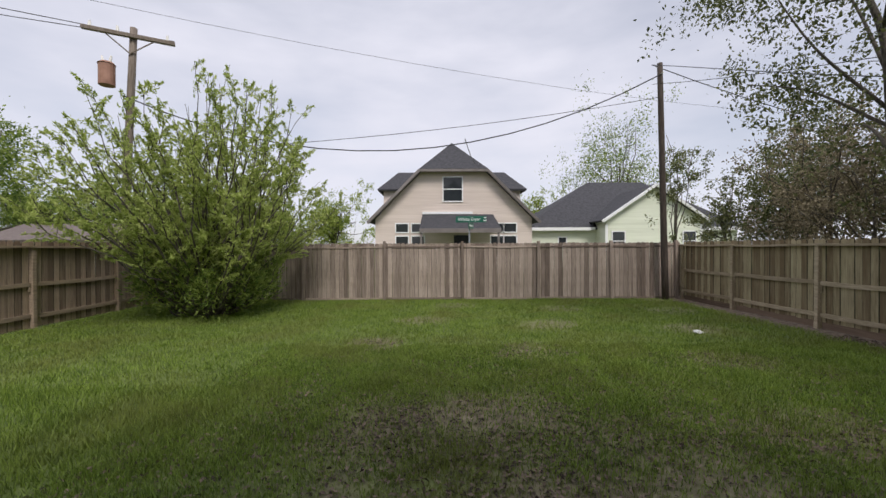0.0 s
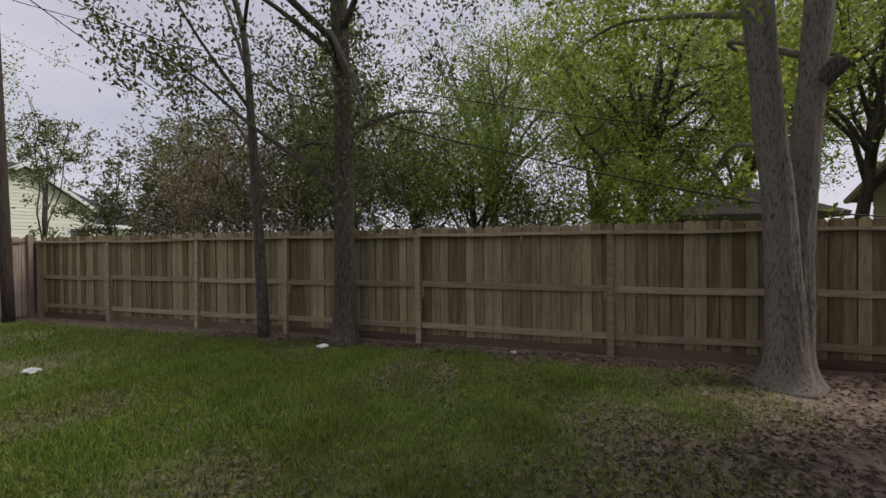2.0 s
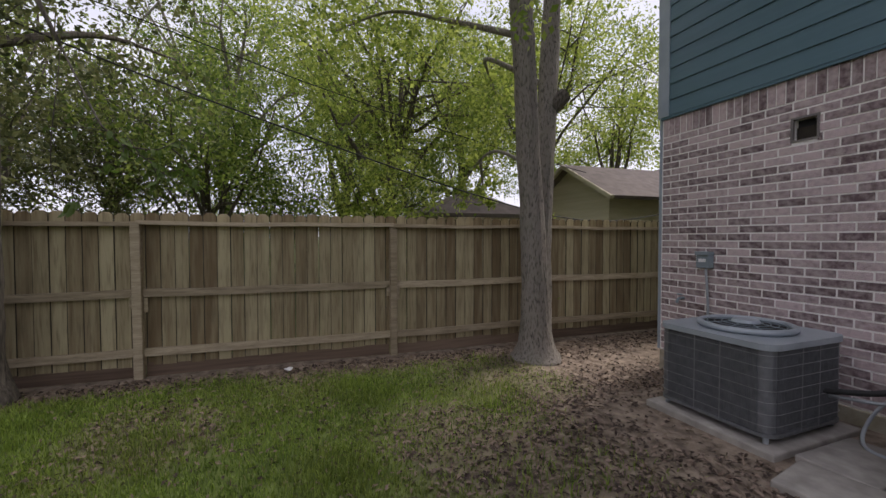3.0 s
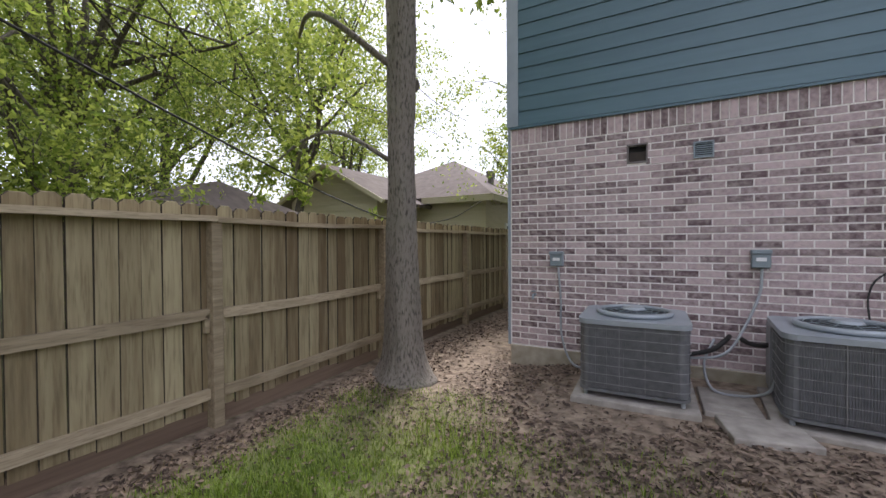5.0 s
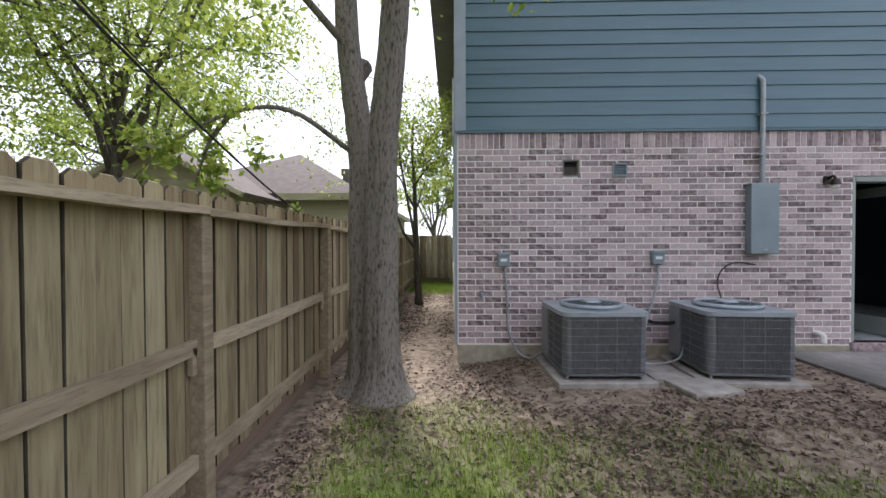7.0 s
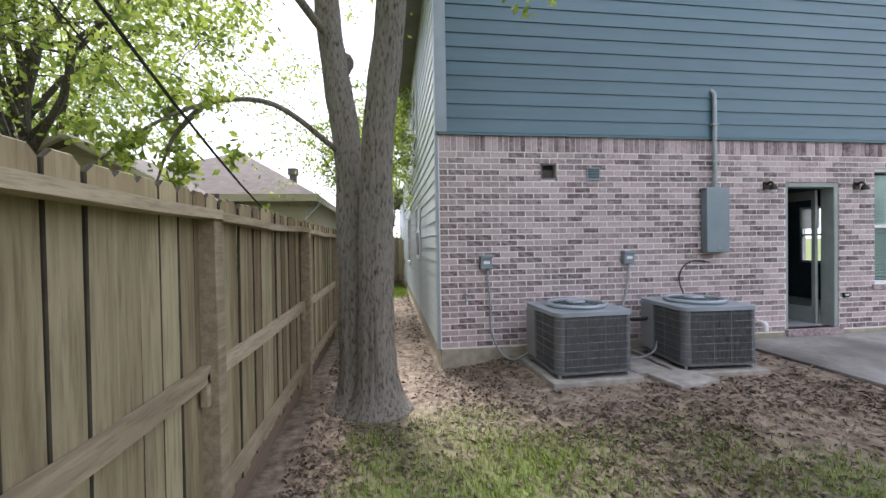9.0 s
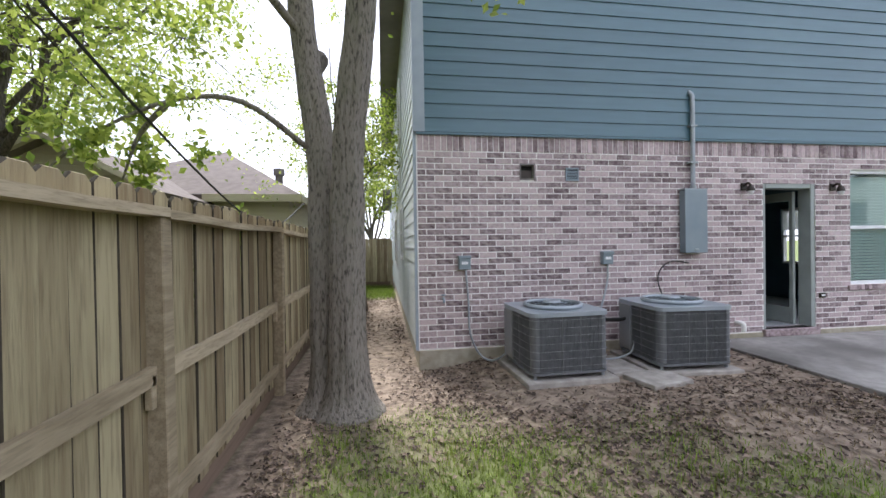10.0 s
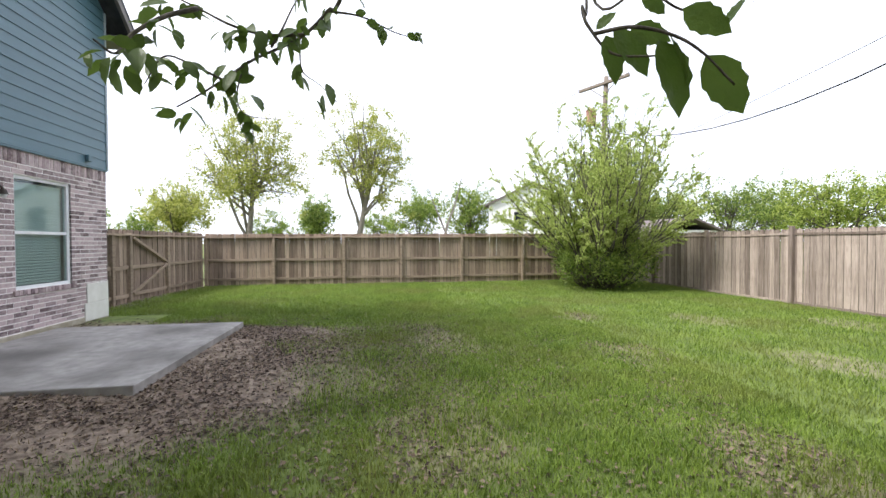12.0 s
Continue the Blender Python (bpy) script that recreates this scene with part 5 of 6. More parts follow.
tree("tree", 14.0, -3.0, 11.0, 4.5, 1.8, 36000, 0.12, LEAF_G, BARK_D, "dense green tree beyond the neighbouring house", 36, 0.25, (0, 0), 16, 0.75)
tree("tree", 17.5, 2.0, 12.0, 4.5, 2.0, 12000, 0.18, LEAF_G, BARK_D, "tall green tree at the back of the next garden", 37, 0.25, (0, 0), 16, 0.8)
tree("tree", 4.6, 9.0, 6.2, 2.5, 0.9, 15000, 0.09, LEAF_D, BARK_D, "dark olive bushy tree just behind the fence", 38, 0.10, (0.2, 0.3), 14, 0.45)
tree("tree", 6.5, 5.8, 4.8, 2.4, 0.5, 14000, 0.10, LEAF_G, BARK_D, "dark low bushy tree behind the fence", 39, 0.10, (0.2, 0.3), 14, 0.5)
tree("tree", 4.7, 13.2, 5.2, 2.1, 0.6, 11000, 0.09, LEAF_B, BARK_D, "brown vine-choked thicket behind the fence", 40, 0.08, (0.2, 0.3), 14, 0.4)
tree("tree", 4.2, 16.2, 4.4, 1.3, 0.8, 4500, 0.10, LEAF_D, BARK_D, "thin dark sapling near the corner of the fence", 41, 0.06, (-0.3, 0.5), 9, 0.3)
tree("tree", 4.5, 20.5, 7.0, 1.2, 2.0, 2600, 0.11, LEAF_D, BARK_D, "spindly sapling in front of the pale green house", 42, 0.06, (0.3, 0.2), 9, 0.32)
tree("tree", 7.5, 17.0, 6.0, 2.4, 0.8, 9000, 0.13, LEAF_D, BARK_D, "dark thicket beside the pale green house", 43, 0.1, (0, 0), 12, 0.5)
tree("tree", 9.5, 12.0, 8.5, 3.0, 1.5, 13000, 0.14, LEAF_G, BARK_D, "green tree in the next garden", 44, 0.14, (0, 0), 13, 0.6)
tree("tree", 6.0, 2.4, 3.2, 1.7, 0.5, 7000, 0.10, LEAF_Y, BARK_D, "low green shrub tree behind the fence", 45, 0.07, (0, 0), 12, 0.45)
tree("tree", 3.9, 11.4, 4.0, 1.6, 0.5, 8000, 0.08, LEAF_B, BARK_D, "brown bramble thicket against the fence", 47, 0.06, (0, 0), 14, 0.4)
tree("tree", 5.8, 16.0, 4.6, 1.8, 0.5, 11000, 0.10, LEAF_D, BARK_D, "dark green thicket beyond the fence corner", 48, 0.06, (0, 0), 14, 0.42)
tree("tree", 8.2, 8.4, 5.0, 2.5, 0.4, 17000, 0.10, LEAF_D, BARK_D, "dense dark olive undergrowth tree in the next garden", 51, 0.08, (0, 0), 18, 0.5)
tree("tree", 9.6, 4.6, 3.7, 2.2, 0.3, 11000, 0.10, LEAF_G, BARK_D, "dense green undergrowth behind the board fence", 52, 0.08, (0, 0), 18, 0.5)
tree("tree", 6.4, 11.2, 5.4, 2.4, 0.4, 18000, 0.10, LEAF_D, BARK_D, "dark olive thicket overgrown with vines", 53, 0.08, (0, 0), 18, 0.45)
tree("tree", 11.0, 0.2, 4.6, 2.2, 0.3, 14000, 0.10, LEAF_G, BARK_D, "low dense green bush beside the neighbouring roof", 54, 0.08, (0, 0), 16, 0.45)
shrub(2.0, 0.45, 2.4, 0.35, 700, 0.075, LEAF_Y, "bright green leafy sprout rising behind the fence", 49, stems=5, spread=0.1, aspect=0.55)
tree("tree", 11.5, -9.5, 9.5, 3.6, 2.0, 14000, 0.15, LEAF_Y, BARK_D, "yellow-green tree behind the neighbouring roof", 46, 0.2, (0, 0), 14, 0.7)
# far trees beyond the street and the left fence
for k, (b, dist, el, r, mat, lab) in enumerate((
        (24.0, 46, 15.0, 5.0, LEAF_G, "broad grey-green oak behind the pale green house"), (15.5, 46, 6.0, 4.0, LEAF_Y, "rounded yellow-green tree behind the beige house"),
        (-14.5, 46, 5.6, 4.0, LEAF_Y, "rounded yellow-green tree across the street"), (-22, 60, 4.5, 5.0, LEAF_G, "far green tree across the street"),
        (-37, 46, 6.0, 4.0, LEAF_Y, "yellow-green tree beyond the fence corner"), (-46, 50, 6.0, 4.5, LEAF_G, "far green tree beyond the fence corner"),
        (-53, 46, 5.4, 3.0, LEAF_G, "green tree beyond the tan fence"), (-31, 50, 5.5, 4.0, LEAF_Y, "far yellow-green tree across the street"),
        (-42, 56, 6.0, 4.5, LEAF_G, "far green tree across the street"), (-59, 40, 11.0, 3.6, LEAF_G, "green tree beside the white house"),
        (-77.5, 44, 6.8, 3.2, LEAF_G, "bright rounded tree beside the white house"), (-84.5, 48, 6.0, 3.2, LEAF_G, "rounded green tree across the field"),
        (-98.5, 46, 5.6, 1.7, LEAF_G, "small far tree across the field"), (-114.5, 42, 6.8, 2.2, LEAF_P, "small golden-green tree past the gate"),
        (-90, 75, 3.5, 5.0, LEAF_G, "far dark green hedge tree"), (-104, 80, 3.0, 5.0, LEAF_G, "far dark green hedge tree"), (-118, 80, 3.0, 5.0, LEAF_G, "far dark green hedge tree"),
        (-68, 60, 5.0, 5.0, LEAF_G, "far tree behind the white house"))):
    ox, oy = (-6.2, 2.1) if b > -30 else (0.25, 5.3)
    h = 1.5 + dist * math.tan(radians(el))
    tree("tree", ox + dist * math.sin(radians(b)), oy + dist * math.cos(radians(b)), h, r, 0.1 * h, 13000, 0.21, mat, BARK_D, lab, 60 + k, 0.2, (0, 0), 18, 0.11 * h, group="distant trees")
tree("tree", 0.3 + 29 * math.sin(radians(-106.5)), 5 + 29 * math.cos(radians(-106.5)), 10.0, 3.4, 2.2, 19000, 0.15, LEAF_P, BARK, "open multi-stemmed golden-green tree past the fence", 90, 0.22, (0.3, 0.6), 20, 0.6)
tree("tree", 0.3 + 28 * math.sin(radians(-93.0)), 5 + 28 * math.cos(radians(-93.0)), 11.6, 2.6, 3.2, 16000, 0.15, LEAF_P, BARK, "tall leaning golden-green tree past the fence", 91, 0.24, (0.4, 1.5), 15, 0.5)
dead = thing("tree", -36.5, 11.2, 0.0, "bare dead tree past the fence", "tree")
bm = bmesh.new()
tube(bm, curve_points([(0, 0, -0.1), (0.1, 0, 2.5), (-0.2, 0.9, 5.0), (-0.2, 1.6, 7.6)], 4), [0.2 - 0.014 * i for i in range(13)], 6)
tube(bm, curve_points([(0.05, 0, 2.4), (0, -0.8, 4.4), (0.1, -1.6, 6.4)], 4), [0.12 - 0.012 * i for i in range(9)], 6)
part("trunk", bm, BARK, dead)

# ---- poles and cables ----
def pole(x, y, h, r, mat, lean, label):
    p = thing("utility_pole", x, y, 0.0, label, "utility pole", "utility poles")
    bm = bmesh.new()
    tube(bm, [(lean[0] * k / 6, lean[1] * k / 6, -0.3 + (h + 0.3) * k / 6) for k in range(7)], [r * (1 - 0.25 * k / 6) for k in range(7)], 14)
    part("shaft", bm, mat, p, smooth=True)
    return p


p1 = pole(0.88, 14.72, 7.36, 0.105, POLEWOOD, (-0.2, -0.05), "dark bare wooden utility pole standing inside the fence corner")
bm = bmesh.new()
tube(bm, [(-0.2, -0.25, 7.0), (-0.2, 0.0, 7.0)], 0.02, 6)
part("insulator", bm, PVC, p1)
p2 = pole(-15.9, 14.5, 8.45, 0.13, POLEGREY, (0.32, 0.2), "grey wooden utility pole with crossarm and rusty transformer")
bm = bmesh.new()
box(bm, -1.15, -0.06, -0.06, 1.15, 0.06, 0.06, bevel=0.01)
arm = part("crossarm", bm, POLEGREY, p2)
arm.matrix_basis = pose(0.31, 0.05, 8.15, 0, 0, 28)
for x in (-0.95, -0.3, 0.95):
    bm = bmesh.new()
    bmesh.ops.create_cone(bm, cap_ends=True, segments=10, radius1=0.05, radius2=0.03, depth=0.16, matrix=pose(x, 0, 0.14))
    part("insulator", bm, PVC, arm)
for s in (-1, 1):
    bm = bmesh.new()
    tube(bm, [(s * 0.6, 0, -0.05), (0, 0, -0.55)], 0.02, 5)
    part("arm_brace", bm, POLEGREY, arm)
tr = bmesh.new()
bmesh.ops.create_cone(tr, cap_ends=True, segments=18, radius1=0.21, radius2=0.21, depth=0.62, matrix=pose(-0.2, -0.2, 6.85))
bmesh.ops.create_cone(tr, cap_ends=True, segments=18, radius1=0.23, radius2=0.16, depth=0.07, matrix=pose(-0.2, -0.2, 7.2))
tank = part("transformer", tr, RUST, p2, "rust-red cylindrical transformer")
for s in (-0.1, 0.1):
    bm = bmesh.new()
    tube(bm, [(-0.2 + s, -0.2, 7.22), (-0.2 + s * 1.4, -0.2, 7.42)], [0.05, 0.025], 8)
    part("bushing", bm, PVC, tank)


def cable(a, b, sag, r, label):
    bm = bmesh.new()
    tube(bm, sagging(a, b, sag), r, 5)
    tagged(part("overhead_cable", bm, BLACK, None, label), category="cable")


cable((0.66, 14.6, 6.98), (-15.75, 14.5, 6.3), 2.0, 0.018, "thick black overhead cable sagging between the poles")
cable((0.66, 14.65, 6.3), (-15.75, 14.5, 4.6), 0.3, 0.009, "thin overhead wire between the poles")
cable((-5.4, 14.58, 5.0), (-3.6, 27.9, 7.0), 0.4, 0.014, "thin service wire running to the beige house")
cable((-14.6, 15.1, 8.25), (-62.0, -8.0, 10.0), 1.0, 0.012, "overhead wire leaving the crossarm")
cable((-16.6, 14.1, 8.25), (-58.0, -16.0, 9.0), 1.0, 0.012, "overhead wire leaving the crossarm")
cable((-17.7, 15.2, 9.7), (30.0, 30.0, 10.5), 1.2, 0.007, "overhead wire crossing the street")
bm = bmesh.new()
tube(bm, curve_points([(0.42, 14.65, 7.3), (1.3, 8.0, 4.15), (1.8, 3.8, 2.78), (1.98, 0.1, 1.88), (2.12, -2.2, 1.95), (2.0, -3.6, 2.42)], 6), 0.010, 6)
tagged(part("overhead_cable", bm, BLACK, None, "black service cable sloping down to the neighbouring eave"), category="cable")
cable((0.42, 14.65, 6.7), (3.9, -2.0, 3.0), 0.55, 0.008, "thin wire sloping down to the neighbouring house")
cable((0.42, 14.65, 7.3), (22.0, 19.0, 5.5), 0.9, 0.014, "service wire running off behind the trees")

# ---- street sign ----
sg = thing("street_sign", -5.22, 15.3, 0.0, "green street-name sign on a thin grey post behind the fence", "street sign")
bm = bmesh.new()
tube(bm, [(0, 0, -0.2), (0, 0, 2.68)], 0.03, 8)
part("post", bm, PIPE, sg)
for z, rz, w, lines in ((2.57, 0, 1.0, ("White Dyer", 0.15)), (2.36, 80, 0.72, None)):
    ob = part("blade", boxes((-w / 2, -0.006, -0.10, w / 2, 0.006, 0.10), bevel=0.003), SIGN, sg, "green enamelled name blade")
    ob.matrix_basis = pose(0.05, -0.04, z, 0, 0, rz - 8)
    for k in range(2 if lines else 1):
        if lines:
            fc = bpy.data.curves.new("lettering", "FONT")
            fc.body, fc.size, fc.align_x, fc.extrude = lines[0], lines[1], "CENTER", 0.001
            tmp = bpy.data.objects.new("lettering", fc)
            scene.collection.objects.link(tmp)
            bpy.context.view_layer.update()
            me = bpy.data.meshes.new_from_object(tmp.evaluated_get(bpy.context.evaluated_depsgraph_get()))
            bpy.data.objects.remove(tmp)
            me.materials.clear()
            me.materials.append(LETTER)
            t = new("lettering", me)
            t.parent = ob
            t.matrix_basis = pose(-0.06, -0.0075, -0.045, 90, 0, 0) if k == 0 else pose(-0.06, 0.0075, -0.045, 90, 0, 180)
        else:
            part("lettering", boxes((-0.26, -0.009, -0.03, 0.26, -0.0065, 0.03)), LETTER, ob)
    if lines:
        part("lettering", boxes((0.40, -0.009, -0.055, 0.51, -0.0065, -0.025), (0.42, -0.009, 0.03, 0.50, -0.0065, 0.06)), LETTER, ob)


# ---- houses around ----
def shell(points, faces, thickness):
    bm = bmesh.new()
    v = [bm.verts.new(p) for p in points]
    for f in faces:
        bm.faces.new([v[i] for i in f])
    bmesh.ops.recalc_face_normals(bm, faces=bm.faces[:])
    bmesh.ops.solidify(bm, geom=bm.faces[:], thickness=thickness)
    return bm


def cladding(outline_left, outline_right, z0, z1, y, step=0.19, out=-1):
    """Lap boards across a wall in the plane y; the outlines give x at a height."""
    verts, corner = [], []
    z = z0
    while z < z1 - 0.02:
        t = min(z + step, z1)
        i = len(verts)
        verts += [(outline_left(z), y + out * 0.03, z), (outline_right(z), y + out * 0.03, z), (outline_right(t), y + out * 0.008, t), (outline_left(t), y + out * 0.008, t), (outline_left(z), y, z), (outline_right(z), y, z)]
        corner += [i, i + 1, i + 2, i + 3, i, i + 4, i + 5, i + 1]
        z = t
    return verts, corner


def far_window(parent, x0, x1, z0, z1, y, mat=WHITE, sash=True):
    f = 0.07
    rows = [(x0, y - 0.05, z0, x1, y, z0 + f), (x0, y - 0.05, z1 - f, x1, y, z1), (x0, y - 0.05, z0 + f, x0 + f, y, z1 - f), (x1 - f, y - 0.05, z0 + f, x1, y, z1 - f)]
    if sash:
        rows.append((x0 + f, y - 0.045, (z0 + z1) / 2 - 0.03, x1 - f, y, (z0 + z1) / 2 + 0.03))
    w = part("window", boxes(*rows), mat, parent, "white framed window")
    part("pane", boxes((x0 + f, y - 0.02, z0 + f, x1 - f, y - 0.01, z1 - f)), DARKGLASS, w)


def beige_house():
    h = thing("beige_house", -5.27, 28.0, 0.0, "pinkish beige house with a clipped grey gable roof", "house", "houses around")
    L, R, e, hip = -5.0, 5.0, 3.72, 6.5
    lx = lambda z: L + max(0.0, z - e) * 1.02
    rx = lambda z: R - max(0.0, z - e) * 1.02
    bm = bmesh.new()
    prism(bm, [(L, -0.1), (R, -0.1), (R, e), (rx(hip), hip), (lx(hip), hip), (L, e)], "y", 0.0, 10.0)
    part("wall", bm, BEIGE, h)
    v, c = cladding(lx, rx, 0.3, hip, 0.0)
    tagged(new("cladding", polygons_mesh("cladding", v, np.full(len(c) // 4, 4), c, BEIGE)), kind="stuff").parent = h
    a = -0.05
    pts = [(L - 0.42, -0.45, 3.3), (-2.17, -0.45, 6.58), (2.15, -0.45, 6.58), (R + 0.42, -0.45, 3.3), (a, 2.2, 8.85), (a, 10.4, 8.85), (L - 0.42, 10.4, 3.3), (R + 0.42, 10.4, 3.3)]
    part("roof", shell(pts, [(1, 2, 4), (0, 1, 4, 5, 6), (2, 3, 7, 5, 4)], 0.18), ROOF, h, "charcoal shingle roof")
    for p, q in ((0, 1), (2, 3), (1, 2)):
        bm = bmesh.new()
        tube(bm, [Vector(pts[p]) + Vector((0, -0.03, -0.12)), Vector(pts[q]) + Vector((0, -0.03, -0.12))], 0.12, 4)
        part("rake_board", bm, BROWNTRIM, h)
    for s in (-1, 1):
        x0 = s * 4.9
        bm = bmesh.new()
        box(bm, min(x0, s * 2.0), 3.2, 4.2, max(x0, s * 2.0), 6.6, 5.95)
        d = part("dormer", bm, BEIGE, h)
        part("dormer_roof", shell([(s * 5.3, 2.8, 5.75), (s * 1.0, 2.8, 5.75), (s * 1.0, 4.9, 7.3), (s * 4.0, 4.9, 7.3), (s * 5.3, 7.0, 5.75), (s * 1.0, 7.0, 5.75)], [(0, 1, 2, 3), (0, 3, 4), (3, 2, 5, 4)], 0.14), ROOF, d)
    far_window(h, -0.72, 0.6, 4.52, 6.16, -0.035)
    for x in (-3.75, -2.75, 2.3, 3.15):
        far_window(h, x, x + 0.9, 2.55, 3.2, -0.035, sash=False)
        far_window(h, x, x + 0.9, 1.0, 2.4, -0.035)
    part("porch_roof", shell([(-2.1, -1.9, 2.75), (2.75, -1.9, 2.75), (2.5, 0.0, 3.75), (-2.0, 0.0, 3.75)], [(0, 1, 2, 3)], 0.16), ROOF, h, "brown shingle porch roof")
    part("porch_fascia", boxes((-2.1, -1.93, 2.5, 2.75, -1.85, 2.76)), BROWNTRIM, h)
    part("flashing", boxes((-2.0, -0.12, 3.75, 1.2, -0.03, 3.9)), WHITE, h)
    for x in (-2.0, 2.6):
        part("porch_post", boxes((x - 0.06, -1.87, 0.0, x + 0.06, -1.75, 2.5)), BROWNTRIM, h)
    part("front_door", boxes((0.0, -0.06, 0.2, 0.95, -0.034, 2.4)), DARKGLASS, h)


beige_house()


def green_house():
    h = thing("green_house", 9.15, 31.0, 0.0, "pale mint-green bungalow with white trim and a dark hip roof", "house", "houses around")
    L, R, e, top = -3.4, 3.4, 3.72, 5.9
    lx = lambda z: L + max(0.0, z - e) * (3.4 / 2.18)
    rx = lambda z: R - max(0.0, z - e) * (3.4 / 2.18)
    bm = bmesh.new()
    prism(bm, [(L, -0.1), (R, -0.1), (R, e), (0, top), (L, e)], "y", 0.0, 4.0)
    part("wall", bm, MINT, h)
    v, c = cladding(lx, rx, 0.3, top, 0.0)
    tagged(new("cladding", polygons_mesh("cladding", v, np.full(len(c) // 4, 4), c, MINT)), kind="stuff").parent = h
    part("main_wall", boxes((-8.4, 2.0, -0.1, 7.5, 12.0, 3.1)), MINT, h)
    part("gable_roof", shell([(L - 0.45, -0.4, 3.5), (0, -0.4, 6.1), (R + 0.45, -0.4, 3.5), (L - 0.45, 7.0, 3.5), (0, 7.0, 6.1), (R + 0.45, 7.0, 3.5)], [(0, 1, 4, 3), (1, 2, 5, 4)], 0.14), ROOF, h)
    part("main_roof", shell([(-9.0, 1.6, 3.05), (8.0, 1.6, 3.05), (8.0, 12.4, 3.05), (-9.0, 12.4, 3.05), (-2.2, 7.0, 7.3), (2.6, 7.0, 7.3)], [(0, 1, 5, 4), (1, 2, 5), (2, 3, 4, 5), (3, 0, 4)], 0.16), ROOF, h)
    for p, q in (((L - 0.45, -0.42, 3.4), (0, -0.42, 6.0)), ((R + 0.45, -0.42, 3.4), (0, -0.42, 6.0))):
        bm = bmesh.new()
        tube(bm, [p, q], 0.12, 4)
        part("rake_board", bm, WHITE, h)
    part("eave_board", boxes((-9.0, 1.5, 2.85, L - 0.2, 1.6, 3.08)), WHITE, h)
    part("eave_board", boxes((R + 0.2, 1.5, 2.85, 8.0, 1.6, 3.08)), WHITE, h)
    for x in (L + 0.35, R - 1.35):
        far_window(h, x, x + 1.0, 1.3, 2.75, -0.036)
    for x in (L, R):
        part("corner_board", boxes((x - 0.09, -0.05, 0, x + 0.09, -0.031, 3.2)), WHITE, h)
    far_window(h, -6.3, -5.6, 1.7, 2.4, 1.99, sash=False)


green_house()


def white_house():
    h = thing("white_house", -36.5, 19.0, 0.0, "two-storey white house beyond the tan fence", "house", "houses around", rz=68)
    bm = bmesh.new()
    prism(bm, [(-3.6, -0.1), (3.6, -0.1), (3.6, 5.2), (0.6, 7.1), (-3.6, 5.2)], "y", 0.0, 9.0)
    part("wall", bm, PALE, h)
    v, c = cladding(lambda z: -3.6 + max(0, z - 5.2) * 2.2, lambda z: 3.6 - max(0, z - 5.2) * 1.57, 0.3, 7.0, 0.0)
    tagged(new("cladding", polygons_mesh("cladding", v, np.full(len(c) // 4, 4), c, PALE)), kind="stuff").parent = h
    part("roof", shell([(-4.0, -0.4, 5.05), (0.6, -0.4, 7.2), (4.0, -0.4, 5.05), (-4.0, 9.4, 5.05), (0.6, 9.4, 7.2), (4.0, 9.4, 5.05)], [(0, 1, 4, 3), (1, 2, 5, 4)], 0.14), ROOF_N, h)
    far_window(h, -1.2, -0.2, 2.6, 4.4, -0.036, BROWNTRIM)
    far_window(h, 1.6, 2.6, 2.6, 4.4, -0.036, BROWNTRIM)


white_house()


